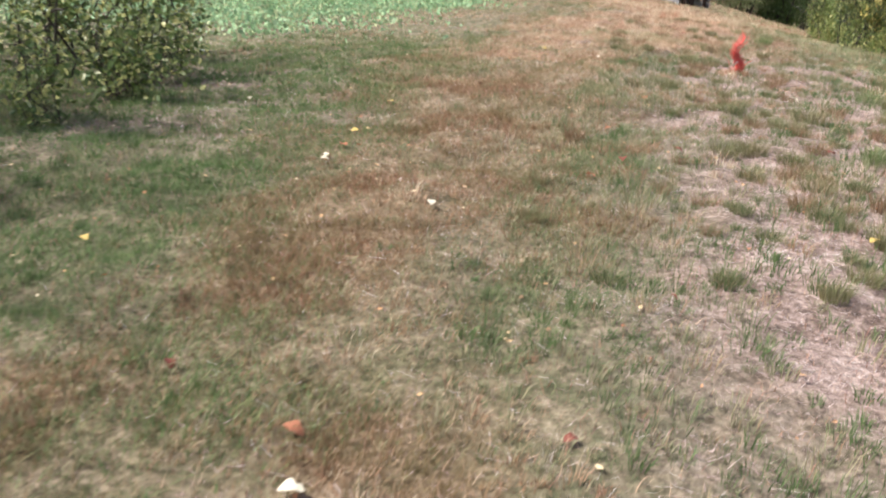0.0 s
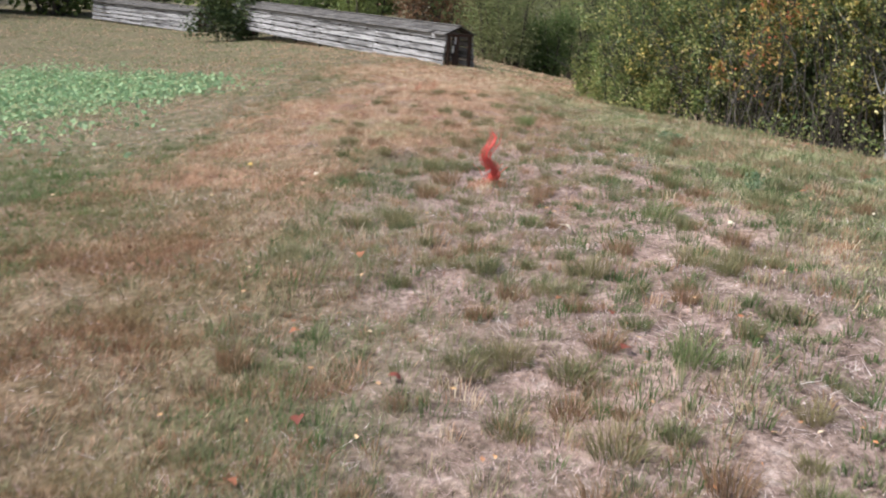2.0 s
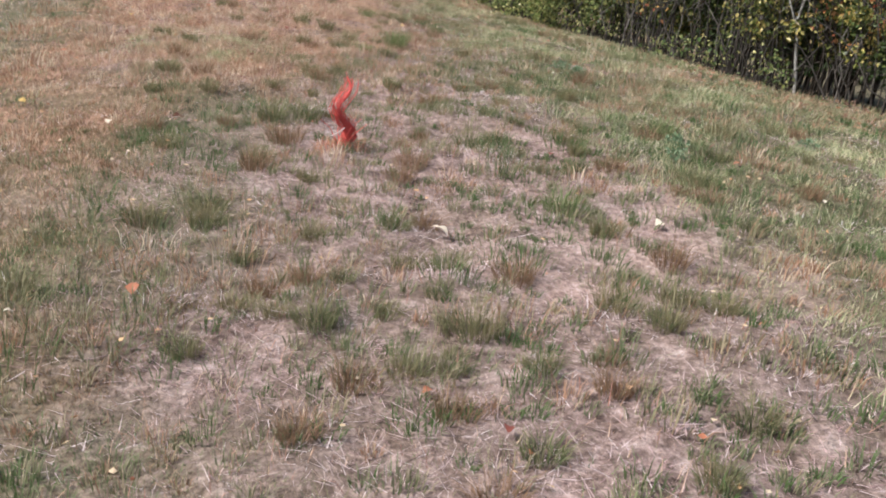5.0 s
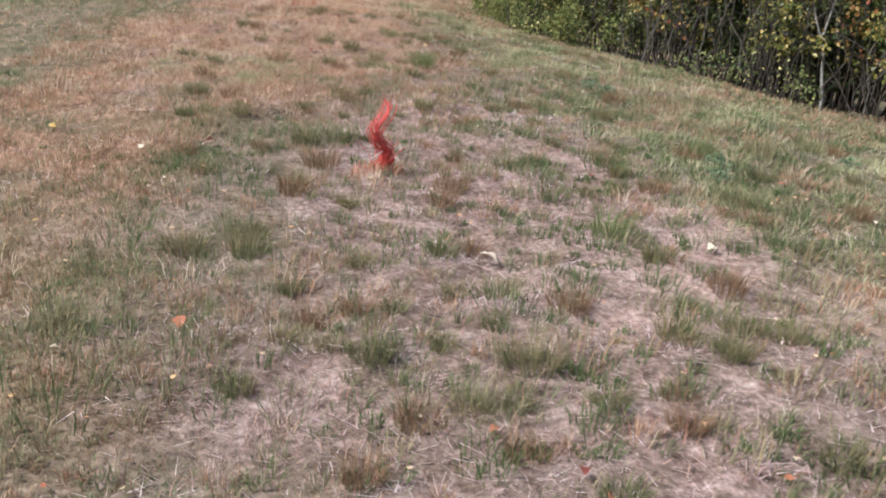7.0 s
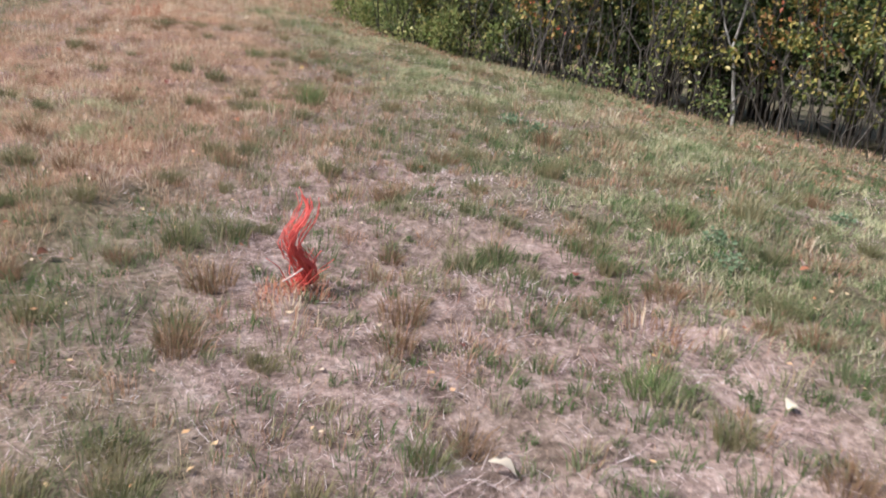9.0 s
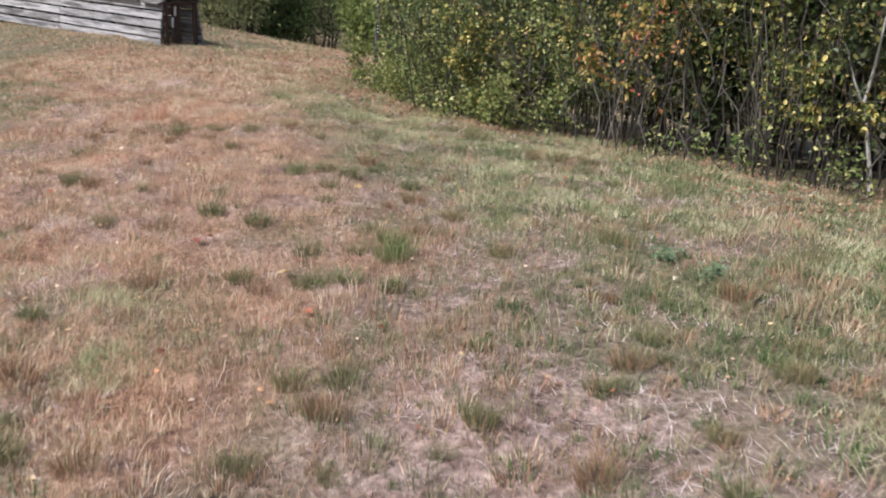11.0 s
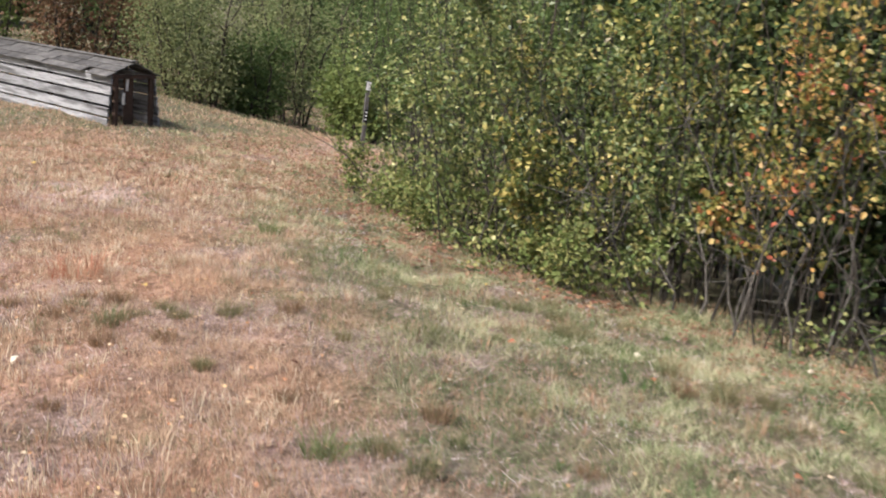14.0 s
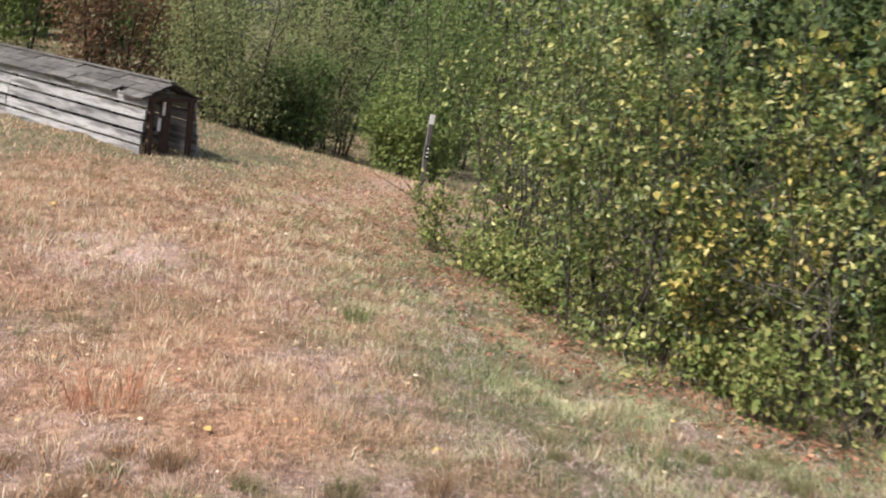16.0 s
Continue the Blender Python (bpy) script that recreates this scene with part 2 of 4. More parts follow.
def leaves(rng, at, size, out=None, droop=0.3, lobes=True):
    """Folded leaves of four faces each (two where lobes is off), as (verts, tris)."""
    n = len(at)
    way = rng.normal(size=(n, 3))
    if out is not None:
        way = unit(way) + 0.5 * out
    way[:, 2] -= droop
    way = unit(way)
    nor = rng.normal(size=(n, 3)) * 0.7 + np.array((-0.3, -0.1, 0.5))[None]
    side = unit(np.cross(way, nor))
    nor = np.cross(side, way)
    L = (size * rng.uniform(0.65, 1.25, n))[:, None]
    W = L * rng.uniform(0.30, 0.43, n)[:, None]
    fold = nor * W * rng.uniform(0.1, 0.6, n)[:, None]
    if lobes:
        v = np.stack([at, at + way * L * 0.3 + side * W * 0.85 + fold, at + way * L * 0.68 + side * W * 0.75 + fold * 0.7, at + way * L - nor * L * 0.12,
                      at + way * L * 0.68 - side * W * 0.75 + fold * 0.7, at + way * L * 0.3 - side * W * 0.85 + fold], 1)
        tri = np.array([(0, 1, 2), (0, 2, 3), (0, 3, 4), (0, 4, 5)])
    else:
        v = np.stack([at, at + way * L * 0.5 + side * W + fold, at + way * L, at + way * L * 0.5 - side * W + fold], 1)
        tri = np.array([(0, 1, 2), (0, 2, 3)])
    k = v.shape[1]
    return v.reshape(-1, 3), (np.arange(n)[:, None, None] * k + tri[None]).reshape(-1, 3)


def blades(rng, x, y, z, high, wide, lean, bend=True):
    """Grass blades as (verts, tris): bent (three faces) or plain (one)."""
    n = len(x)
    a = rng.uniform(0, 2 * np.pi, n)
    b = a + np.pi / 2 + rng.normal(0, 0.5, n)
    base = np.stack([x, y, z], 1)
    side = np.stack([np.cos(a), np.sin(a), 0 * a], 1) * (wide / 2)[:, None]
    over = np.stack([np.cos(b), np.sin(b), 0 * b], 1) * (high * lean)[:, None]
    up = np.zeros((n, 3))
    up[:, 2] = high
    low = np.array([0, 0, 0.01])
    if bend:
        mid, tip = base + up * 0.6 + over * 0.35, base + up * (1 - 0.25 * np.minimum(lean, 1.5))[:, None] + over
        v = np.stack([base - side - low, base + side - low, mid + side * 0.7, mid - side * 0.7, tip], 1)
        tri = np.array([(0, 1, 2), (0, 2, 3), (3, 2, 4)])
    else:
        v = np.stack([base - side - low, base + side - low, base + up + over], 1)
        tri = np.array([(0, 1, 2)])
    return v.reshape(-1, 3), (np.arange(n)[:, None, None] * v.shape[1] + tri[None]).reshape(-1, 3)

# ---- plant and ground materials ----
M_TURF = plant("turf_grass", [(98, 116, 72), (132, 140, 98), (82, 98, 62), (160, 158, 120), (116, 128, 86), (174, 164, 132), (68, 82, 52)], patch=(98, 126, 76), size=2.2)
M_LAWN = plant("lawn_grass", [(92, 116, 68), (118, 134, 86), (74, 96, 54), (140, 146, 102), (104, 124, 74), (148, 140, 106)], patch=(88, 118, 68), size=1.6)
M_RUST = plant("rust_grass", [(184, 146, 122), (208, 176, 152), (148, 112, 92), (192, 156, 130), (220, 194, 166), (140, 122, 92), (174, 130, 104), (120, 98, 78)], patch=(212, 182, 152), size=1.3)
M_BROWN = plant("brown_grass", [(146, 108, 84), (124, 92, 70), (164, 124, 98), (108, 90, 66), (138, 112, 80), (176, 144, 114), (98, 76, 58)], patch=(118, 112, 76), size=1.5)
M_STRAW = plant("dead_straw", [(222, 206, 200), (194, 172, 166), (238, 228, 222), (160, 134, 130), (210, 190, 180), (120, 96, 92), (84, 70, 64), (140, 116, 110)], patch=(186, 152, 148), glow=0.15, size=1.6)
M_TUFT = plant("tuft_grass", [(92, 112, 68), (106, 120, 82), (126, 130, 98), (142, 138, 106), (172, 160, 130), (160, 126, 100), (182, 146, 120), (216, 200, 174)], glow=0.35, tuft=True)
M_TUSS = plant("tussock_grass", [(101, 109, 74), (120, 123, 85), (81, 90, 60), (138, 134, 98), (90, 103, 69), (151, 146, 109)], patch=(148, 132, 100), glow=0.3, size=3.0)
M_TUSS_BROWN = plant("dry_tussock_grass", [(148, 118, 92), (128, 102, 80), (166, 138, 110), (112, 102, 76)], glow=0.3)
M_CLOVER = plant("clover", [(152, 179, 137), (134, 165, 121), (169, 192, 152), (128, 147, 105), (176, 181, 141)], glow=0.3)
M_WEED = plant("weed_leaf", [(118, 138, 106), (102, 122, 90), (134, 150, 120)], glow=0.3)
M_STALK = plant("seed_stalks", [(160, 116, 100), (178, 138, 116), (138, 104, 88), (190, 162, 138)], glow=0.2)
M_PALE_GRASS = plant("pale_grass", [(204, 194, 158), (182, 178, 138), (222, 210, 180), (154, 158, 118), (134, 144, 102)], patch=(140, 152, 106), size=2.6)
M_BARK = surface("grey_bark", [(52, 47, 42), (76, 70, 63), (40, 36, 32)], scale=9, bump=0.6, stretch=(1, 1, 0.25), vary=0.35)
M_TWIG = surface("grey_twig", [(78, 73, 67), (106, 100, 93), (60, 55, 50)], scale=12, bump=0.4)
M_BARK_DARK = surface("dark_bark", [(64, 56, 48), (92, 82, 72), (50, 44, 38)], scale=7, bump=0.6, stretch=(1, 1, 0.25), vary=0.3)

gm, gnt, gb = material("ground_soil", 0.95, 0.1)


def att(name):
    n = gnt.nodes.new("ShaderNodeAttribute")
    n.attribute_name = name
    return n.outputs["Fac"]


soil = ramp(gnt, noise_at(gnt, 7.0, 8, 0.75), [(0.28, lin(70, 66, 52)), (0.42, lin(100, 100, 74)), (0.55, lin(134, 122, 100)), (0.7, lin(176, 160, 138))])
rustc = ramp(gnt, noise_at(gnt, 8.0, 8, 0.75), [(0.28, lin(88, 70, 58)), (0.45, lin(154, 118, 96)), (0.6, lin(196, 158, 132)), (0.72, lin(156, 138, 106))])
strawc = ramp(gnt, noise_at(gnt, 9.0, 8, 0.78), [(0.28, lin(70, 58, 53)), (0.42, lin(128, 107, 99)), (0.56, lin(182, 158, 149)), (0.72, lin(224, 206, 198))])
barec = ramp(gnt, noise_at(gnt, 20.0, 8, 0.75), [(0.3, lin(176, 146, 134)), (0.5, lin(210, 182, 168)), (0.72, lin(228, 206, 194))])
lushc = ramp(gnt, noise_at(gnt, 6.0, 6, 0.7), [(0.3, lin(108, 124, 92)), (0.7, lin(146, 156, 120))])
col = mix(gnt, att("rust"), soil, rustc)
col = mix(gnt, att("straw"), col, strawc)
col = mix(gnt, att("bare"), col, barec)
col = mix(gnt, att("lush"), col, lushc)
# dark specks multiplied into the colour as shade in gaps between blades
gap_shade = ramp(gnt, noise_at(gnt, 34.0, 6, 0.7), [(0.36, (0.26, 0.24, 0.22, 1)), (0.62, (1, 1, 1, 1))])
gnt.links.new(mix(gnt, 0.8, col, gap_shade, "MULTIPLY"), gb.inputs["Base Color"])
gbump = node(gnt, "ShaderNodeBump", Strength=0.7, Distance=0.03)
gnt.links.new(noise_at(gnt, 40.0, 5, 0.7), gbump.inputs["Height"])
gnt.links.new(gbump.outputs["Normal"], gb.inputs["Normal"])

# ---- the ground: one sheet, fine along the walk ----
def steps(lo, hi, fine, reach, far):
    core = list(np.arange(lo, hi, fine))
    out, d = [], fine
    p = hi
    while p < far:
        out.append(p)
        d = min(d * 1.25, 25)
        p += d
    back, d, p = [], fine, lo
    while p > reach:
        d = min(d * 1.25, 25)
        p -= d
        back.append(p)
    return np.array(back[::-1] + core + out)


gx, gy = steps(-4.5, 5.5, 0.075, -320, 320), steps(1.0, 24.0, 0.08, -300, 420)
GX, GY = np.meshgrid(gx, gy)
fx, fy = GX.ravel(), GY.ravel()
nx, ny = len(gx), len(gy)
idx = np.arange(nx * ny).reshape(ny, nx)
quads = np.stack([idx[:-1, :-1], idx[:-1, 1:], idx[1:, 1:], idx[1:, :-1]], -1).reshape(-1, 4)
gme = mesh_from("ground", np.stack([fx, fy, rough_land(fx, fy)], 1), quads, gm, True)
for key, vals in (("rust", rusty(fx, fy) * (0.35 + 0.65 * soft(-fy, -8.0, -5.5))), ("straw", 0.9 * strawy(fx, fy)), ("bare", bare_ground(fx, fy)), ("lush", lush(fx, fy))):
    gme.attributes.new(key, "FLOAT", "POINT").data.foreach_set("value", vals.astype(np.float32))
ground = tagged(new("ground", gme), "dry autumn meadow ground with thin patchy turf", "ground", kind="structure")

# ---- grass ----
VIEW = [(-0.5, 2.6), (-0.4, 8.0), (0.6, 15.0)]


def scatter(rng, n, field, x0=-9.0, x1=6.0, y0=0.8, y1=26.0, fall=2.6):
    """n places in the plan, dense where field is high and near the way walked."""
    xs, ys, got = [], [], 0
    while got < n:
        x, y = rng.uniform(x0, x1, 400000), rng.uniform(y0, y1, 400000)
        p = field(x, y) / (1 + (line_dist(x, y, VIEW) / fall) ** 1.8)
        p = p * soft(np.maximum(np.abs(2 * x - x0 - x1) / (x1 - x0), np.abs(2 * y - y0 - y1) / (y1 - y0)), 0.8, 1.0) if max(x1 - x0, y1 - y0) > 30 else p
        k = rng.uniform(0, 1, len(x)) < p
        k &= (x < 1.4 + np.interp(y, [q[1] for q in HEDGE], [q[0] for q in HEDGE])) | (y > 21)
        xs.append(x[k]), ys.append(y[k])
        got += int(k.sum())
    return np.concatenate(xs)[:n], np.concatenate(ys)[:n]


def sward(name, seed, n, field, high, wide, lean, mat, label, bend=False, **zone):
    rng = np.random.default_rng(seed)
    x, y = scatter(rng, n, field, **zone)
    d = line_dist(x, y, VIEW)
    h = high * rng.uniform(0.5, 1.4, n) * (0.6 + 0.8 * drift(x, y, 0.4, seed))
    w = wide * rng.uniform(0.6, 1.4, n) * (1 + d / 3.5)
    v, f = blades(rng, x, y, rough_land(x, y), h, w, lean * rng.uniform(0.3, 1.7, n), bend)
    ob = new(name, mesh_from(name, v, f, mat))
    return tagged(ob, label, "grass", kind="stuff")


def clump(x, y, s, cut=0.36):
    """Tufts and gaps a hand's breadth wide."""
    return np.clip((0.5 * drift(x, y, 0.34, s) + 0.35 * drift(x, y, 0.13, s + 1) + 0.15 * drift(x, y, 0.07, s + 2) - cut) * 4.0, 0, 1)


def greenish(x, y):
    k = soft(x + 0.12 * (y - 4), -2.9, -1.7) * soft(y, 6.5, 9.5)
    k = np.maximum(k, 0.95 * soft(np.abs(x + 0.98 - 0.02 * y), 0.22, 0.6) * soft(y, 6.8, 8.6) * soft(-y, -3.0, -1.8))
    k = np.maximum(k, 0.6 * soft(-x, -2.1, -1.1))
    k = np.maximum(k, 0.5 * soft(np.abs(x - 1.9 + 0.02 * (y - 14)), 0.7, 1.5) * soft(-y, -13.0, -10.0))
    return np.maximum(k, 0.06 + 0.35 * (1 - 0.7 * strawy(x, y)) * soft(drift(x, y, 1.1, 37), 0.2, 0.42)) * (1 - 0.9 * bare_ground(x, y))


def lawn(x, y):
    """The greener grass in the lee of the shrubs beside the start."""
    return soft(x + 0.10 * (y - 4) + 0.9 * (drift(x, y, 0.7, 39) - 0.5), -2.7, -1.7) * soft(y, 7.0, 10.5)


def rightward(x, y):
    return np.clip(soft(np.abs(x - 2.6 + 0.07 * (y - 14)), 0.8, 1.9) + 1.3 * soft(np.hypot((x + 0.95) / 0.6, (y - 10.9) / 1.5), 0.4, 1.0), 0, 1)


sward("turf_grass", 101, 200000, lambda x, y: greenish(x, y) * (0.12 + clump(x, y, 51)), 0.026, 0.0028, 1.0, M_TURF, "short olive-green turf grass, thin and patchy")
sward("lawn_grass", 112, 120000, lambda x, y: lawn(x, y) * (0.15 + clump(x, y, 55, 0.32)), 0.036, 0.0029, 1.0, M_LAWN, "lush dark green lawn grass near the start", x1=1.0, y1=12.0)
sward("brown_grass", 113, 70000, lambda x, y: np.clip(rusty(x, y) * (0.15 + clump(x, y, 63, 0.36)), 0, 1) * soft(y, 6.5, 9.0), 0.03, 0.0028, 1.0, M_BROWN, "dull brown autumn grass beside the start", x1=0.5, y1=9.2)
sward("rust_grass", 102, 160000, lambda x, y: np.clip(rusty(x, y) * (1 - 0.75 * bare_ground(x, y)) * (0.2 + clump(x, y, 61, 0.38)) * (0.15 + 0.85 * soft(-y, -8.0, -5.5)) + 0.02, 0, 1), 0.027, 0.0028, 1.0, M_RUST, "fine rust-brown autumn grass along the mown track")
sward("dead_straw", 103, 240000, lambda x, y: np.clip(0.8 * strawy(x, y) + 0.5 * bare_ground(x, y) + (0.14 + 0.3 * clump(x, y, 71) + 0.4 * rightward(x, y)) * (1 - 0.85 * lawn(x, y)), 0, 1), 0.013, 0.0031, 4.8, M_STRAW, "pale dead straw lying flat on the ground")
sward("pale_grass", 104, 110000, lambda x, y: rightward(x, y) * (0.04 + clump(x, y, 81, 0.45)), 0.038, 0.0029, 1.1, M_PALE_GRASS, "long pale yellow-green grass beside the shrubs", x0=-3.0)
sward("tall_grass", 105, 20000, lambda x, y: np.clip((0.25 + soft(np.hypot((x - 0.4) / 1.6, (y - 11.5) / 3.0), 0.3, 1.0)) * clump(x, y, 91, 0.46) * (1 - bare_ground(x, y)), 0, 1), 0.055, 0.0021, 0.9, M_STALK,
      "reddish dry seed stalks standing above the turf", bend=True)


def tufts(name, seed, n, each, field, high, r, mat, label, tone, **zone):
    """Many small tufts, too many to count, as one mesh; the blades of a tuft share its tone."""
    rg = np.random.default_rng(seed)
    x, y = scatter(rg, n * 3, field, **zone)
    apart = 2.3 * r
    own = np.unique(np.round(x / apart) * 4096 + np.round(y / apart), return_index=True)[1]
    own = rg.permutation(own)[:n]
    x, y, n = x[own], y[own], len(own)
    d = line_dist(x, y, VIEW)
    grow = np.exp(rg.normal(0, 0.38, n))
    hue = np.clip(tone(x, y) + rg.normal(0, 0.2, n), 0.05, 0.95)
    x, y, d, grow, hue = (np.repeat(q, each) for q in (x, y, d, grow, hue))
    a, q = rg.uniform(0, 2 * np.pi, n * each), np.sqrt(rg.uniform(0, 1, n * each))
    ox, oy = q * np.cos(a), q * np.sin(a)
    bx, by = x + ox * r * grow, y + oy * r * grow
    h = high * grow ** 0.8 * rg.uniform(0.5, 1.2, n * each) * (1.1 - 0.35 * q * q)
    v, f = blades(rg, bx, by, rough_land(bx, by), h, 0.0033 * (1 + d / 3.5), rg.uniform(0.1, 0.7, n * each), True)
    v = v.reshape(-1, 5, 3)
    v[:, :, :2] += np.stack([ox, oy], 1)[:, None, :] * np.array([0, 0, 0.35, 0.35, 1.0])[None, :, None] * (h * 0.8)[:, None, None]
    me = mesh_from(name, v.reshape(-1, 3), f, mat)
    me.attributes.new("tone", "FLOAT", "POINT").data.foreach_set("value", np.repeat(hue, 5).astype(np.float32))
    return tagged(new(name, me), label, "grass", kind="stuff")


def tuft_tone(x, y):
    """Green on the damp edges, olive on the rise, tan and rust along the track."""
    k = 0.40 - 0.08 * strawy(x, y) * soft(y, 9, 11) + 0.36 * rusty(x, y) * soft(-y, -9, -6) + 0.15 * rusty(x, y) - 0.18 * np.clip(lawn(x, y), 0, 1) - 0.08 * greenish(x, y)
    return k + 0.13 * soft(-y, -12, -9) + 0.5 * (drift(x, y, 0.3, 98) - 0.5)


tufts("grass_tufts", 109, 2300, 34, lambda x, y: (1 - 0.8 * bare_ground(x, y)) * (0.35 + 0.65 * soft(drift(x, y, 0.3, 97), 0.3, 0.6)), 0.05, 0.042, M_TUFT,
      "small grey-green and brown grass tufts on the straw", tuft_tone, x0=-1.2, x1=2.6, y0=1.6, y1=10.6, fall=6.0)
tufts("grass_tufts", 114, 3400, 25, lambda x, y: (0.5 + 0.5 * rightward(x, y)) * (0.3 + 0.7 * soft(drift(x, y, 0.5, 99), 0.3, 0.7)), 0.06, 0.055, M_TUFT,
      "tan, rusty and grey-green grass tufts in the meadow", tuft_tone, x0=-2.6, x1=4.6, y0=9.4, y1=22.5, fall=7.0)
tufts("grass_tufts", 115, 1400, 22, lambda x, y: 0.3 + 0.7 * soft(drift(x, y, 0.4, 96), 0.3, 0.7), 0.042, 0.045, M_TUFT,
      "low green and brown grass tufts beside the track", tuft_tone, x0=-4.6, x1=-0.9, y0=1.2, y1=10.5, fall=6.0)
# the meadow farther off
sward("meadow_grass", 110, 80000, lambda x, y: soft(-line_dist(x, y, VIEW), -5.5, -2.6) * (0.3 + 0.7 * soft(-x, 2, 6)) * (0.35 + clump(x / 3, y / 3, 33)) * (1 - 0.6 * lush(x, y)), 0.05, 0.0032, 1.1, M_RUST, "tan autumn meadow grass farther off", x0=-26, x1=12, y0=9, y1=50, fall=14)
sward("meadow_grass", 111, 60000, lambda x, y: soft(-line_dist(x, y, VIEW), -5.5, -2.6) * (0.2 + clump(x / 3, y / 3, 35)), 0.05, 0.0032, 1.0, M_TURF, "olive-green meadow grass farther off", x0=-26, x1=12, y0=9, y1=50, fall=14)

rng = np.random.default_rng(106)
cx, cy = scatter(rng, 30000, lambda x, y: lush(x, y) * (0.15 + clump(x / 2.5, y / 2.5, 25)), x0=-13, x1=-2, y0=8, y1=28, fall=30)
cz = rough_land(cx, cy) + rng.uniform(0.01, 0.12, len(cx))
v, f = leaves(rng, np.stack([cx, cy, cz], 1), 0.075, droop=-0.1, lobes=False)
tagged(new("clover", mesh_from("clover", v, f, M_CLOVER)), "low bluish-green clover patch in the meadow", "clover", kind="stuff")


def tussock_mesh(seed, mat, n=300, r=0.055, high=0.10):
    rg = np.random.default_rng(seed)
    a, q = rg.uniform(0, 2 * np.pi, n), r * np.sqrt(rg.uniform(0, 1, n))
    x, y = q * np.cos(a), q * np.sin(a)
    h = high * rg.uniform(0.5, 1.25, n)
    v, f = blades(rg, x, y, 0 * x, h, 0.0026 * rg.uniform(0.5, 1.4, n), rg.uniform(0.1, 0.7, n), True)
    # blades splay outwards from the heart of the tuft
    v = v.reshape(n, 5, 3)
    push = (np.stack([x, y], 1) / r)[:, None, :] * np.array([0, 0, 0.35, 0.35, 1.0])[None, :, None] * (h * 0.75)[:, None, None]
    v[:, :, :2] += push
    return mesh_from("tussock", v.reshape(-1, 3), f, mat)


TUSS = [tussock_mesh(200 + i, M_TUSS, 230 + 20 * i, 0.040 + 0.008 * i, 0.070 + 0.009 * i) for i in range(5)]
TUSS += [tussock_mesh(210 + i, M_TUSS_BROWN, 230, 0.045 + 0.008 * i, 0.09) for i in range(3)]
M_TUSS_LUSH = plant("green_tussock_grass", [(108, 126, 78), (128, 142, 94), (94, 110, 68), (146, 148, 108)], glow=0.35)
LUSH_TUSS = [tussock_mesh(220 + i, M_TUSS_LUSH, 240, 0.06, 0.10) for i in range(2)]
rng = np.random.default_rng(107)
placed = []


def tussock(x, y, me, words, s):
    placed.append((x, y))
    ob = new("grass_tussock", me)
    ob.matrix_basis = pose(x, y, gz(x, y) - 0.012, rng.uniform(-8, 8), rng.uniform(-8, 8), rng.uniform(0, 360)) @ Matrix.Diagonal((s, s, s * rng.uniform(0.8, 1.1), 1))
    return tagged(ob, words, "grass tussock", "tussocks on the rise")


GREEN = [(-0.40, 6.29), (-0.14, 6.14), (-0.26, 6.20), (-0.51, 6.00), (0.11, 5.86), (0.23, 5.89), (0.50, 5.87), (0.25, 6.35), (0.16, 6.60), (-0.14, 6.87), (0.17, 6.96), (0.32, 6.60), (-0.78, 7.02), (-0.54, 6.98), (-0.17, 8.60),
         (-0.40, 7.82), (1.45, 9.30), (0.84, 6.26), (0.96, 6.14), (1.21, 6.26), (1.72, 7.11), (0.33, 6.08), (-0.06, 6.45), (-0.39, 6.65), (0.97, 9.01), (2.77, 9.11), (1.03, 5.61), (-0.26, 5.10), (-0.10, 5.19), (0.11, 5.07), (0.79, 5.29)]
BROWN = [(-0.04, 5.80), (0.21, 5.63), (-0.30, 6.40), (-0.17, 6.45), (0.67, 5.74), (-0.19, 5.56), (0.55, 6.52), (1.31, 7.85), (0.31, 7.79), (0.26, 5.27), (0.19, 4.96)]
LUSH = [(0.89, 7.18), (1.89, 8.72), (0.54, 5.11), (0.44, 13.12), (0.52, 10.96), (0.24, 10.74), (1.24, 11.53), (1.01, 17.35)]
WEED = [(1.83, 8.33), (1.74, 8.11), (1.77, 10.66), (1.78, 10.29), (2.87, 8.81)]
for x, y in GREEN:
    tussock(x, y, TUSS[rng.integers(5)], "grey-green fuzzy grass tussock on the straw-covered rise", rng.uniform(0.8, 1.1))
for x, y in BROWN:
    tussock(x, y, TUSS[5 + rng.integers(3)], "dry brown grass tussock on the straw-covered rise", rng.uniform(0.85, 1.15))
for x, y in LUSH:
    tussock(x, y, LUSH_TUSS[rng.integers(2)], "fresh bright green grass tussock in the dry turf", rng.uniform(0.9, 1.3))
for k, (x, y) in enumerate(WEED):
    rg = np.random.default_rng(230 + k)
    q = rg.uniform(0, 0.07, (90, 1)) * unit(rg.normal(size=(90, 3)) * np.array([1, 1, 0])) + np.array([0, 0, 1]) * rg.uniform(0.01, 0.07, (90, 1))
    weed = thing("weed", (x, y, gz(x, y)), "low bluish-green broad-leaved weed in the dry turf", "weed", "weeds in the turf")
    part("leaves", mesh_from("leaves", *leaves(rg, q, 0.022, unit(q), -0.2, True), M_WEED), M_WEED, weed)
    for w in range(5):
        part("stalk", mesh_from("stalk", *tube(curve_up(rg, (0, 0, -0.02), (*rg.uniform(-0.06, 0.06, 2), rg.uniform(0.03, 0.08)), 4, 0.004), np.linspace(0.002, 0.001, 4), 4), M_WEED, True), M_WEED, weed)
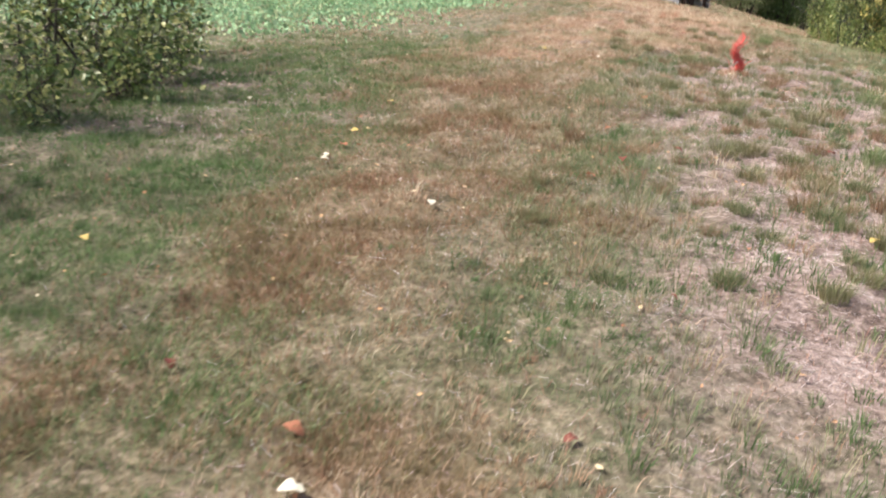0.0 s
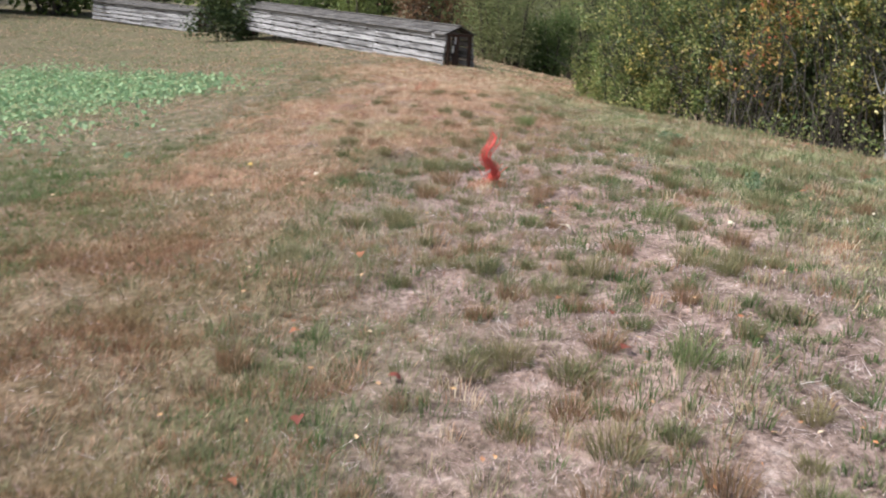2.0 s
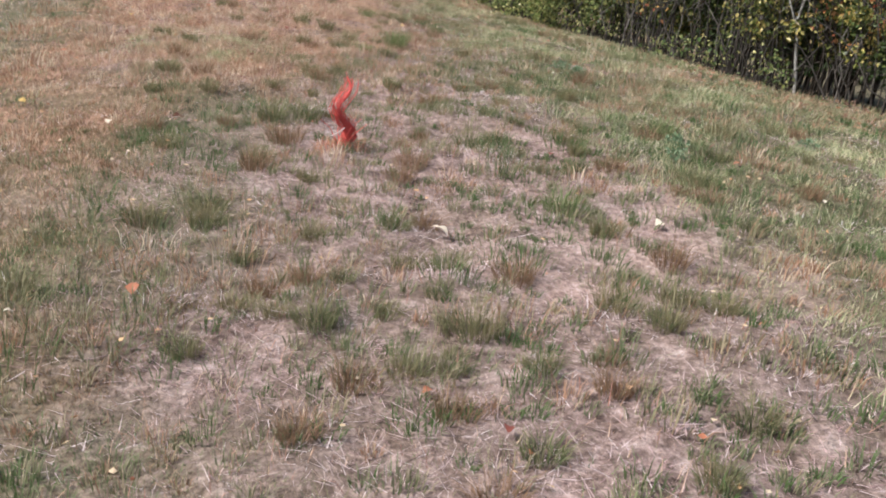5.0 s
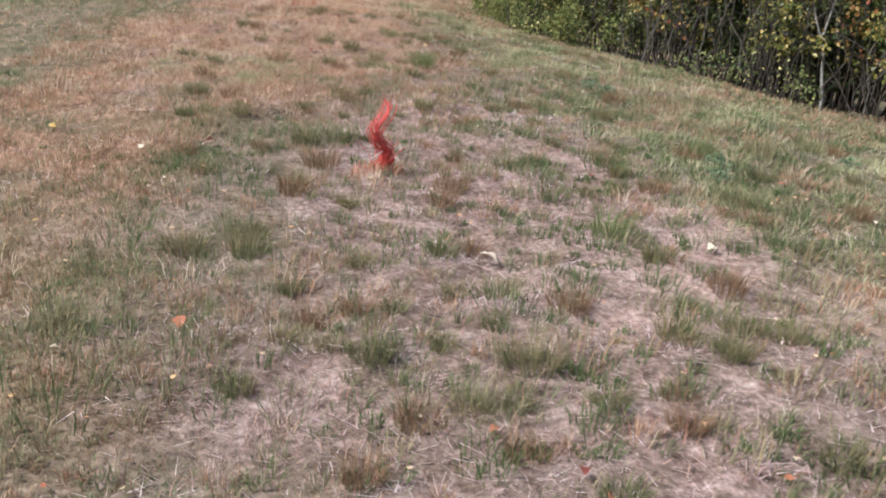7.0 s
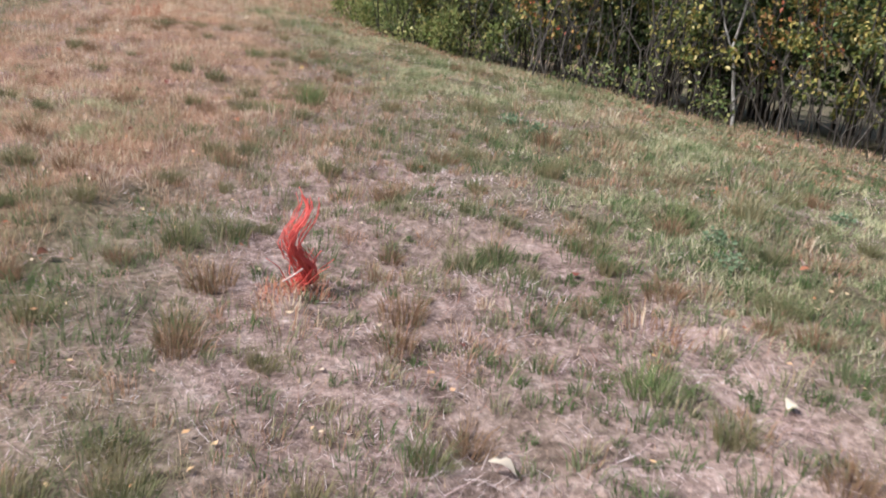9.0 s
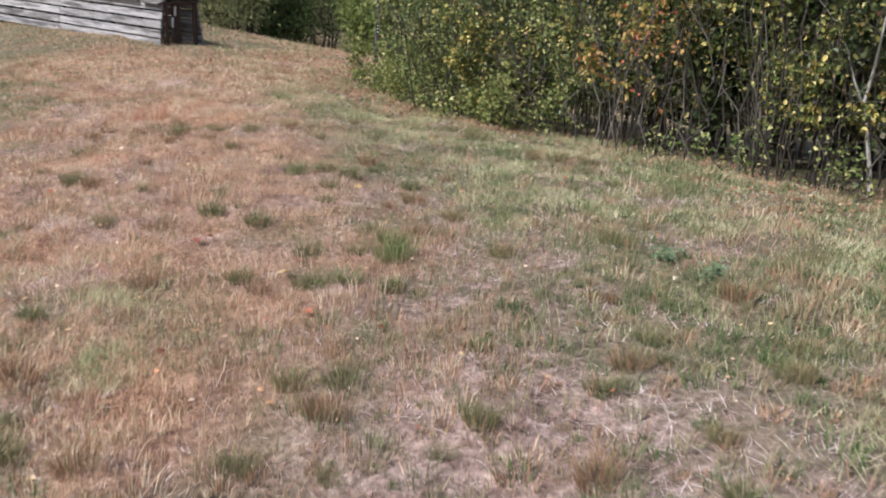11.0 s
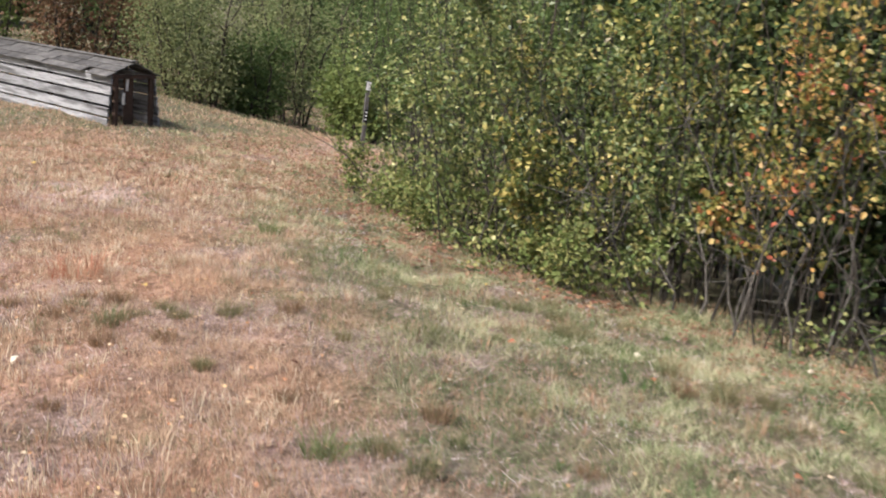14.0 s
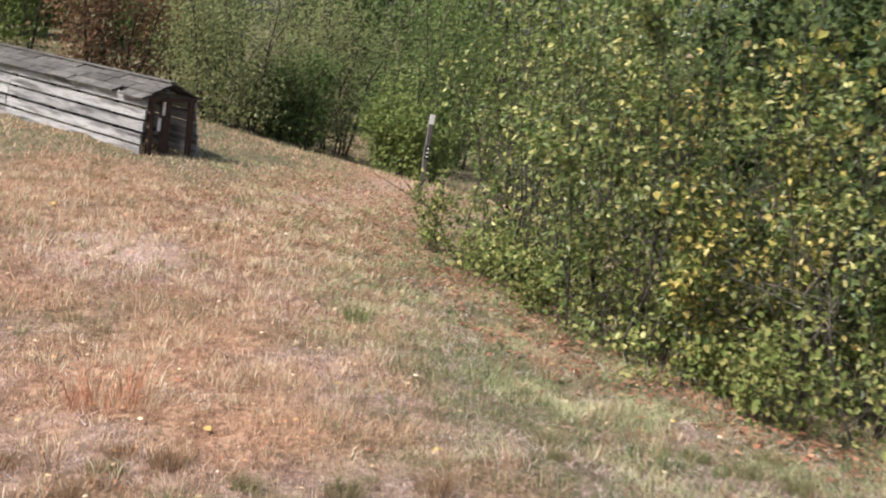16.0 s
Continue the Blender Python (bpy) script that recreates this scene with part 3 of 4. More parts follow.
while len(placed) < 290:
    x, y = rng.uniform(-1.3, 3.6), rng.uniform(3.2, 15.5)
    k = float(strawy(np.array([x]), np.array([y]))[0]) + 0.2
    if rng.uniform() > k or float(bare_ground(np.array([x]), np.array([y]))[0]) > 0.6:
        continue
    if -1.0 < x < 1.9 and 4.9 < y < 7.4 and rng.uniform() < 0.75:
        continue
    if any((x - a) ** 2 + (y - b) ** 2 < 0.02 for a, b in placed):
        continue
    brown = rng.uniform() < 0.3
    tussock(x, y, TUSS[5 + rng.integers(3)] if brown else TUSS[rng.integers(5)], "dry brown grass tussock on the straw-covered rise" if brown else "grey-green fuzzy grass tussock on the straw-covered rise", rng.uniform(0.6, 1.2))

# ---- shrubs and trees ----
def shrub(seed, x, y, high, spread, n_stem, n_leaf, size, mat, bark, label, name="shrub", category="shrub", group="", low=0.12, foot=0.3, lobes=True, thick=0.011, lean=(0, 0), twigs=6, wob=0.06, fluff=0.085, gap=1.1):
    """Stems that rise from one foot, each with its twigs; leaves sit in sprays along the twigs."""
    rg = np.random.default_rng(seed)
    top = thing(name, (x, y, gz(x, y)), label, category, group)
    runs, full = [], []
    for i in range(n_stem):
        a, q = rg.uniform(0, 2 * np.pi), foot * math.sqrt(rg.uniform())
        b = a + rg.normal(0, 0.6)
        r = spread * math.sqrt(rg.uniform(0.05, 1))
        h = high * rg.uniform(0.6, 1.05) * (1 - 0.25 * (r / spread) ** 2)
        pts = curve_up(rg, (q * math.cos(a), q * math.sin(a), -0.08), (r * math.cos(b) + lean[0], r * math.sin(b) + lean[1], h), 7, wob)
        w = thick * rg.uniform(0.6, 1.3)
        rad = np.linspace(w, w * 0.25, 7)
        vs, fs = tube(pts, rad, 4)
        bits, links, count = [(vs, fs)], [], len(vs)
        runs.append(np.stack([pts[2:-1], pts[3:]], 1))
        rich = rg.normal(0, 0.55 * gap)
        full += [rich] * len(runs[-1])
        for j in range(twigs):
            k = rg.integers(1, 6)
            e = pts[k] + unit(rg.normal(size=3) * np.array([1, 1, 0.5]) + np.array([0, 0, 0.4])) * rg.uniform(0.3, 0.8) * spread * 0.7
            tp = curve_up(rg, pts[k], e, 4, 0.03)
            tv, tf = tube(tp, np.linspace(rad[k] * 0.6, rad[k] * 0.15, 4), 4)
            bits.append((tv, tf))
            links.append((k * 4, k * 4 + 1, count + 1, count))
            count += len(tv)
            runs.append(np.stack([tp[:-1], tp[1:]], 1))
            full += [rich + rg.normal(0, 0.6 * gap)] * 3
        vs, fs = join(bits)
        if links:
            fs = np.concatenate([fs, np.array(links)])
        part("stem", mesh_from("stem", vs, fs, bark, True), bark, top)
    runs = np.concatenate(runs)
    high_up = runs[:, :, 2].mean(1) > high * low * 0.6
    runs, full = runs[high_up], np.array(full)[high_up]
    bulk = np.exp(full + rg.normal(0, 0.5 * gap, len(runs)))
    c = runs[rg.choice(len(runs), n_leaf, p=bulk / bulk.sum())]
    t = rg.uniform(0, 1, (n_leaf, 1))
    at = c[:, 0] * (1 - t) + c[:, 1] * t + rg.normal(0, fluff, (n_leaf, 3)) * np.array([1, 1, 1.1]) * max(0.7, spread)
    at = at[at[:, 2] > high * low * rg.uniform(0.5, 1.6, len(at))]
    out = unit(at - np.array([0, 0, high * 0.4]))
    vs, fs = leaves(rg, at, size, out, 0.35, lobes)
    part("foliage", mesh_from("foliage", vs, fs, mat), mat, top)
    return top


GREENS = [(98, 115, 62), (75, 91, 51), (122, 133, 77), (84, 103, 57), (145, 150, 92), (108, 122, 66), (63, 77, 44), (173, 171, 110)]
M_LEAF_A = plant("shrub_leaf_green", GREENS + [(91, 117, 66), (131, 136, 77), (208, 201, 136), (103, 112, 62)], glow=0.38, rough=0.42, spec=0.4)
DARKS = [(82, 91, 46), (101, 108, 55), (68, 80, 42), (119, 124, 64), (91, 103, 51), (75, 91, 48), (58, 68, 37)]
M_LEAF_B = plant("shrub_leaf_yellowing", DARKS + [(145, 143, 77), (192, 176, 97), (108, 117, 59), (98, 103, 51), (234, 213, 134), (131, 112, 64)], glow=0.38, rough=0.42, spec=0.4)
M_LEAF_C = plant("shrub_leaf_orange", DARKS[1:6] + [(166, 131, 73), (131, 131, 66), (216, 158, 92), (202, 180, 104), (128, 132, 66), (148, 98, 64), (226, 198, 134), (158, 152, 84), (196, 112, 84)], glow=0.42, rough=0.42, spec=0.4)
# dark green leaf; behind the hedge its darkness stands in for inner shade
M_LEAF_DARK_SHADE = plant("thicket_leaf_dark_shade", [(54, 68, 40), (66, 82, 48), (44, 56, 34), (78, 92, 56), (90, 98, 58)], glow=0.2, rough=0.5)
M_WOOD_DARK = plant("wood_leaf_dark", [(99, 117, 69), (113, 129, 79), (90, 107, 65), (123, 136, 83)], glow=0.42, rough=0.6)
M_WOOD_GREEN = plant("wood_leaf_green", [(122, 133, 75), (108, 122, 68), (138, 145, 86), (115, 131, 77)], glow=0.42, rough=0.6)
M_LEAF_OLIVE = plant("wood_leaf_olive", [(138, 143, 99), (129, 136, 92), (147, 150, 106), (122, 131, 88), (152, 150, 108)], glow=0.42, rough=0.65)
M_LEAF_RUST = plant("wood_leaf_rust", [(126, 94, 72), (114, 90, 68), (134, 102, 80), (112, 104, 74)], glow=0.42, rough=0.65)

hx, hy = [q[0] for q in HEDGE], [q[1] for q in HEDGE]
rng = np.random.default_rng(300)
seg = np.concatenate([[0], np.cumsum(np.hypot(np.diff(hx), np.diff(hy)))])
HEDGE_N = 20
for i in range(HEDGE_N):
    s = seg[-1] * (i + 0.5) / HEDGE_N
    x, y = np.interp(s, seg, hx), np.interp(s, seg, hy)
    e = 0.05
    tx, ty = np.interp(s + e, seg, hx) - np.interp(s - e, seg, hx), np.interp(s + e, seg, hy) - np.interp(s - e, seg, hy)
    q = math.hypot(tx, ty)
    ox, oy = ty / q, -tx / q
    low_y = y > 15.8
    off = rng.uniform(0.3, 0.6) if y > 19.3 else (0.0, 0.75, 0.3)[i % 3] + rng.uniform(0, 0.25) if low_y else rng.uniform(0.45, 1.25)
    amount = int(rng.uniform(3000, 4200)) if low_y else int(rng.uniform(2400, 3700))
    mat, words = ((M_LEAF_A, "leafy green shrub with low twigs at the meadow edge") if y > 17 or i % 4 == 1 else
                  (M_LEAF_C, "tall thin-stemmed shrub with orange and yellow autumn leaves") if i % 4 == 3 else (M_LEAF_B, "tall thin-stemmed shrub with yellowing green leaves"))
    shrub(310 + i, x + ox * off, y + oy * off, rng.uniform(2.9, 3.9) if not low_y else rng.uniform(2.6, 3.6), rng.uniform(0.75, 1.15), 13, amount, 0.048, mat, M_BARK, words, group="shrubs along the meadow edge",
          low=0.05 if low_y else rng.uniform(0.17, 0.32), foot=0.5, wob=0.05, thick=0.009, twigs=8, fluff=0.05, gap=1.55, lean=(-ox * 0.3, -oy * 0.3) if y < 19.3 else (0, 0))
    for k in range(3):
        a0 = (x + ox * 0.5 + rng.uniform(-0.3, 0.3), y + oy * 0.5 + rng.uniform(-0.3, 0.3))
        limb = thing("leaning_branch", (a0[0], a0[1], gz(*a0)), "bare grey branch leaning out of the shrubs", "branch", "leaning branches")
        e = (-ox * rng.uniform(0.1, 0.6) + rng.uniform(-0.8, 0.8), -oy * rng.uniform(0.1, 0.6) + rng.uniform(-0.8, 0.8), rng.uniform(0.8, 1.9))
        lp = curve_up(rng, (0, 0, -0.05), e, 7, 0.05)
        part("limb", mesh_from("limb", *tube(lp, np.linspace(0.010, 0.003, 7), 5), M_TWIG, True), M_TWIG, limb)
        for w in range(6):
            b0 = lp[rng.integers(2, 6)]
            bp = curve_up(rng, b0, b0 + rng.normal(0, 0.22, 3) + np.array([0, 0, 0.15]), 4, 0.02)
            part("twig", mesh_from("twig", *tube(bp, np.linspace(0.005, 0.0015, 4), 4), M_TWIG, True), M_TWIG, limb)
    # back rows are coloured dark to imitate shade deep in the hedge
    off = rng.uniform(1.7, 2.4)
    shrub(350 + i, x + ox * off, y + oy * off, rng.uniform(3.6, 4.8), 1.0, 7, 1700, 0.085, M_LEAF_DARK_SHADE if i % 3 else M_LEAF_B, M_BARK_DARK, "tall shrub behind the front row, dark green leaves filling in as hedge shade", group="shrubs along the meadow edge", low=0.08, foot=0.5, lobes=False, twigs=5)
    if y < 20:
        off = rng.uniform(3.4, 4.6)
        shrub(390 + i, x + ox * off, y + oy * off, rng.uniform(6.0, 8.0), 1.6, 5, 1900, 0.14, M_LEAF_DARK_SHADE, M_BARK_DARK, "thicket tree behind the shrubs, dark green leaves filling in as shade", name="thicket_tree", category="tree", group="thicket trees", low=0.04, foot=0.4, lobes=False, thick=0.03)

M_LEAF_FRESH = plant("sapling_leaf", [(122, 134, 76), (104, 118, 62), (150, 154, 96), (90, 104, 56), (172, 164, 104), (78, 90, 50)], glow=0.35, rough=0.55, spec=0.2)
# low leafy growth along the foot of the shrubs
FOOT = [(4.35, 12.4), (3.95, 13.6), (3.6, 15.2), (2.95, 16.0), (2.6, 16.9), (2.5, 18.0), (2.5, 19.2), (2.45, 20.6), (2.6, 21.6)]
fx_, fy_ = [q[0] for q in FOOT], [q[1] for q in FOOT]
for i in range(16):
    y = 12.6 + 0.53 * i + rng.uniform(-0.2, 0.2)
    x = float(np.interp(y, fy_, fx_)) + rng.uniform(0.1, 0.45)
    # leaf colour follows sun: yellow-green where sunny, darker green painted for the shaded foot
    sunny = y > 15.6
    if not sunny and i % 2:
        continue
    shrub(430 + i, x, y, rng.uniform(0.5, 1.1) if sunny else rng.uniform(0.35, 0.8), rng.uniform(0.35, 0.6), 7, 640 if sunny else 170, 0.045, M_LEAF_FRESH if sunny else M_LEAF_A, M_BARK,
          "low yellow-green sapling at the foot of the shrubs" if sunny else "low growth at the foot of the shrubs, leaves coloured darker as shade", name="sapling", category="sapling", group="saplings", low=0.06, foot=0.2, thick=0.005, fluff=0.07)

# the shrub beside the start
# the two 5.4 m ones stand out of view, added to shade the start
for i, (x, y, h, n) in enumerate(((-5.0, 6.2, 2.2, 1200), (-5.4, 5.0, 2.2, 1200), (-5.3, 7.4, 2.0, 1000), (-6.4, 4.0, 2.6, 1100), (-6.6, 6.6, 2.6, 1200), (-6.0, 2.2, 5.4, 2200), (-6.5, 3.8, 5.4, 1600))):
    shrub(450 + i, x, y, h, 0.95 if h < 5 else 1.5, 12, n, 0.06 if h < 5 else 0.09, M_LEAF_A, M_BARK_DARK, "bushy dark-stemmed shrub with sparse small leaves", group="shrubs beside the start", low=0.04, foot=0.5, thick=0.012, twigs=4)

for i, (x, y, h) in enumerate(((-4.5, 5.0, 1.1), (-4.3, 5.9, 0.9), (-4.6, 6.8, 1.2), (-5.0, 4.2, 1.3), (-4.9, 7.6, 1.0))):
    shrub(462 + i, x, y, h, 0.6, 9, 520, 0.05, M_LEAF_A, M_BARK_DARK, "low bushy growth at the foot of the shrubs", name="sapling", category="sapling", group="saplings", low=0.02, foot=0.3, thick=0.007)
shrub(470, -6.9, 34.6, 3.4, 2.0, 10, 6500, 0.10, M_LEAF_DARK_SHADE, M_BARK_DARK, "dense dark green bush between the plank covers", name="bush", category="bush", low=0.02, foot=0.5, lobes=False, thick=0.03)

WOODS = [(1.9, 31.6, 3.4, 1.7, M_LEAF_OLIVE), (4.6, 34.4, 4.4, 2.2, M_LEAF_OLIVE), (-0.3, 33.0, 3.9, 1.5, M_LEAF_RUST), (-2.6, 35.0, 5.0, 2.0, M_WOOD_GREEN), (7.6, 38.6, 5.4, 2.2, M_WOOD_DARK),
         (1.2, 36.2, 5.6, 2.2, M_WOOD_DARK), (-5.6, 41.5, 5.6, 2.4, M_WOOD_DARK), (-9.5, 46.5, 6.0, 2.6, M_WOOD_GREEN), (-14.0, 51.0, 6.4, 2.6, M_WOOD_DARK), (-18.5, 50.0, 6.6, 2.8, M_WOOD_DARK),
         (-22.5, 45.0, 6.6, 2.8, M_WOOD_GREEN), (-26.0, 39.0, 6.4, 2.6, M_WOOD_DARK), (10.5, 42.0, 6.2, 2.6, M_WOOD_GREEN), (5.6, 31.0, 2.4, 1.1, M_WOOD_GREEN), (7.0, 33.8, 3.4, 1.5, M_WOOD_DARK), (3.2, 32.2, 2.0, 1.0, M_WOOD_DARK), (9.5, 33.0, 5.5, 2.4, M_WOOD_GREEN), (12.5, 30.0, 6.0, 2.6, M_WOOD_DARK), (13.0, 25.0, 6.0, 2.6, M_WOOD_DARK), (15.5, 35.0, 7.0, 3.0, M_WOOD_DARK), (7.5, 24.5, 4.2, 1.6, M_WOOD_DARK)]
for i, (x, y, h, r, mat) in enumerate(WOODS):
    words = {M_LEAF_OLIVE: "broad grey-olive willow bush at the wood's edge", M_LEAF_RUST: "rust-brown autumn bush at the wood's edge", M_WOOD_GREEN: "leafy green young tree at the wood's edge"}.get(mat, "dark green tree at the wood's edge")
    fine = mat is M_LEAF_OLIVE
    h = max(h, 4.5 - gz(x, y)) if x > 6 else h
    shrub(500 + i, x, y, h, r, 14 if fine else 12, 15000 if fine else 6500, 0.06 if fine else 0.09, mat, M_BARK_DARK, words, name="wood_edge_tree", category="tree", group="trees at the wood's edge", low=0.02, foot=0.6, lobes=False, thick=0.03, fluff=0.16, gap=0.8)
for i in range(30):
    a = -42 + 3.0 * i + rng.uniform(-1, 1)
    d = rng.uniform(40, 56)
    x, y = d * math.sin(radians(a)), 8 + d * math.cos(radians(a))
    shrub(540 + i, x, y, rng.uniform(9, 13) + max(0.0, -2.0 - gz(x, y)), 4.0, 8, 3200, 0.38, M_WOOD_DARK if i % 3 else M_WOOD_GREEN, M_BARK_DARK, "tall dark green tree in the wood behind", name="wood_tree", category="tree", group="trees of the wood", low=0.02, foot=0.7, lobes=False, thick=0.10, fluff=0.13)

# ---- plank covers ----
M_PLANK = surface("weathered_plank", [(60, 58, 57), (122, 120, 120), (184, 182, 183), (92, 88, 86)], scale=2.2, bump=0.5, stretch=(0.5, 6, 6), fine=40, vary=0.3)
M_SHAKE = surface("roof_board", [(72, 68, 66), (104, 100, 97), (128, 124, 120)], scale=3.0, bump=0.5, stretch=(2, 2, 2), fine=50, vary=0.4)
M_OLD = surface("dark_old_wood", [(58, 44, 38), (82, 64, 54), (46, 36, 32)], scale=5, bump=0.5, fine=50)
M_WHITE = surface("white_plate", [(226, 222, 216), (238, 236, 232)], scale=5, bump=0.05)
M_BLACK = surface("black_plate", [(24, 24, 26), (34, 34, 36)], scale=5, bump=0.05)


def plank_cover(x, y, turn, length, zlow, label, seed):
    """A long low roofed cover of planks. Its near end stands at x, y; it runs along its own +x."""
    rg = np.random.default_rng(seed)
    top = thing("plank_cover", pose(x, y, zlow, 0, 0, turn), label, "plank cover", "plank covers")
    W, H, R = 0.80, 0.77, 0.93
    n = max(1, round(length / 3.2))
    L = length / n
    for side in (0, 1):
        yy = 0.04 if side == 0 else -W - 0.04
        for k in range(5):
            hb = H / 5
            for j in range(n):
                lean = 0.08 * k / 4 * (1 if side else -1)
                m = pose((j + 0.5) * L, yy + lean + rg.normal(0, 0.004), hb * (k + 0.5) + rg.normal(0, 0.004), 0, 0, rg.normal(0, 0.15))
                part("side_plank", box_bm(L - 0.012, 0.026, hb - (0.030 if side == 0 else 0.012), 0.003, m), M_PLANK, top)
        for j in range(n * 2 + 1):
            m = pose(min(length - 0.04, j * L / 2 + 0.03), yy + (-0.14 if side == 0 else 0.14), H / 2 - 0.06, 0, 0, 0)
            part("post", box_bm(0.07, 0.06, H + 0.08, 0.004, m), M_OLD, top)
    slope = math.degrees(math.atan2(R - H, W / 2))
    wide = math.hypot(R - H, W / 2) + 0.06
    q = max(1, round(length / 0.55))
    for side in (0, 1):
        for c in range(3):
            for j in range(q):
                u = (c + 0.5) / 3
                mid = -W / 2 + (1 if side == 0 else -1) * u * (W / 2 + 0.05)
                zz = R - u * (R - H + 0.02) + 0.012 - 0.003 * c + rg.normal(0, 0.005)
                jog = 0.12 * (c - 1)
                m = pose((j + 0.5) * length / q + (jog if 0 < j < q - 1 else 0), mid, zz, (-slope if side == 0 else slope) * 0.9, 0, rg.normal(0, 0.5))
                part("roof_board", box_bm(length / q - 0.012, wide / 3 + 0.02, 0.016, 0.002, m), M_SHAKE, top)
    part("ridge_board", box_bm(length, 0.10, 0.02, 0.003, pose(length / 2, -W / 2, R + 0.03)), M_SHAKE, top)
    for j in range(n + 1):
        m = pose(min(length - 0.03, max(0.03, j * L)), -W / 2, H - 0.03)
        part("tie_beam", box_bm(0.05, W - 0.06, 0.06, 0.004, m), M_OLD, top)
    door = part("end_board", box_bm(0.024, 0.17, 0.80, 0.004, pose(0.05, -0.33, 0.34, 0, 0, 4)), M_OLD, top, "narrow brown upright board")
    part("white_plate", box_bm(0.006, 0.045, 0.17, 0.001, pose(0.034, -0.30, 0.62, 3, 0, 4)), M_WHITE, door, "small white plate")
    part("white_plate", box_bm(0.006, 0.050, 0.17, 0.001, pose(0.034, -0.24, 0.42, 3, 0, 4)), M_WHITE, door, "small white plate")
    return top


plank_cover(0.0, 24.42, 122.0, 13.5, gz(0.0, 24.42) - 0.03, "long low cover of weathered grey planks with a boarded roof", 41)
plank_cover(-9.2, 39.6, 137.0, 8.0, gz(-9.2, 39.6) - 0.02, "long low cover of weathered grey planks among the bushes", 42)

# ---- marker post ----
px, py = 4.1, 25.6
post = thing("marker_post", pose(px, py, gz(px, py) - 0.26, 0, 1.5, 0), "thin wooden marker post with white and black plates", "marker post")
part("pole", box_bm(0.07, 0.05, 1.55, 0.006, pose(0, 0, 0.72)), M_SHAKE, post)
part("white_plate", box_bm(0.075, 0.012, 0.14, 0.002, pose(0, -0.034, 1.42)), M_WHITE, post, "white reflector plate")
plate = part("number_plate", box_bm(0.07, 0.012, 0.20, 0.002, pose(0, -0.034, 0.92)), M_BLACK, post, "black plate with white marks")
for k in (0.86, 0.92, 0.98):
    part("mark", box_bm(0.035, 0.005, 0.025, 0.0, pose(0, -0.0425, k)), M_WHITE, plate)

# ---- orange marker tuft ----
M_ORANGE = plant("orange_plastic", [(222, 88, 80), (208, 74, 68), (230, 112, 102), (214, 86, 82)], glow=0.3, rough=0.5, spec=0.4)
M_ORANGE_GRASS = plant("orange_stained_grass", [(190, 134, 108), (180, 118, 96), (200, 154, 126), (172, 134, 108), (198, 170, 142)], glow=0.25)
flag = thing("marker_ribbon", (0.0, 8.0, gz(0, 8)), "bright orange-red frayed marker ribbon standing in the grass", "marker ribbon")


def ribbon(points, wide, twist, thick=0.003):
    pts = np.asarray(points, float)
    n = len(pts)
    ang = np.linspace(0, twist, n)
    a = np.stack([np.cos(ang), np.sin(ang), 0.15 * np.sin(3 * ang)], 1) * (np.asarray(wide) / 2)[:, None]
    b = np.stack([-np.sin(ang), np.cos(ang), 0 * ang], 1) * thick
    v = np.concatenate([pts - a - b, pts - 0.3 * a + 4 * b, pts + 0.4 * a + 3 * b, pts + a - b, pts + a + b, pts + 0.4 * a + 5 * b, pts - 0.3 * a + 6 * b, pts - a + b])
    f = []
    for k in range(8):
        j = (k + 1) % 8
        f += [(k * n + i, j * n + i, j * n + i + 1, k * n + i + 1) for i in range(n - 1)]
    return v, np.array(f)


t = np.linspace(0, 1, 44)
curl = np.stack([0.030 * np.sin(t * 9.0) - 0.02 * t, 0.025 * np.cos(t * 6.0) - 0.02, 0.01 + 0.32 * t], 1)
v, f = ribbon(curl, 0.024 * (0.75 + 0.25 * np.sin(t * 9)) * (1.05 - 0.6 * t ** 3), 3.6, 0.0012)
part("ribbon", mesh_from("ribbon", v, f, M_ORANGE, True), M_ORANGE, flag)
rg = np.random.default_rng(76)
for k in range(54):
    end = rg.integers(16, 44)
    t = np.linspace(0, 1, 44)[:end:3]
    off = rg.normal(0, 0.015, 3) * np.array([1.2, 1.2, 0.3])
    ph = rg.normal(0, 0.35)
    line = np.stack([0.032 * np.sin(t * 9.0 + ph) - 0.02 * t, 0.025 * np.cos(t * 6.0 + ph) - 0.02, 0.01 + 0.35 * t], 1) + off * np.sqrt(np.clip(t * 6, 0, 1))[:, None] + rg.normal(0, 0.003, (len(t), 3))
    part("whisker", mesh_from("whisker", *tube(line, np.linspace(0.0030, 0.0012, len(t)), 4), M_ORANGE, True), M_ORANGE, flag)
rg = np.random.default_rng(77)
for k in range(14):
    a, r = rg.uniform(0, 6.28), rg.uniform(0.05, 0.13)
    tip = (r * math.cos(a), r * math.sin(a), rg.uniform(0.04, 0.14))
    vs, fs = tube(curve_up(rg, (0.01 * math.cos(a), 0.01 * math.sin(a), -0.01), tip, 5, 0.006), np.linspace(0.003, 0.0012, 5), 4)
    part("whisker", mesh_from("whisker", vs, fs, M_ORANGE, True), M_ORANGE, flag)
vs, fs = tube(np.array([(-0.06, -0.05, 0.05), (-0.03, -0.06, 0.075), (0.0, -0.07, 0.105)]), [0.004, 0.004, 0.003], 5)
stick = thing("pale_stalk", (0.0, 8.0, gz(0, 8)), "short pale straw stalk leaning at the ribbon's foot", "stalk")
part("stalk", mesh_from("stalk", vs, fs, M_STRAW, True), M_STRAW, stick)


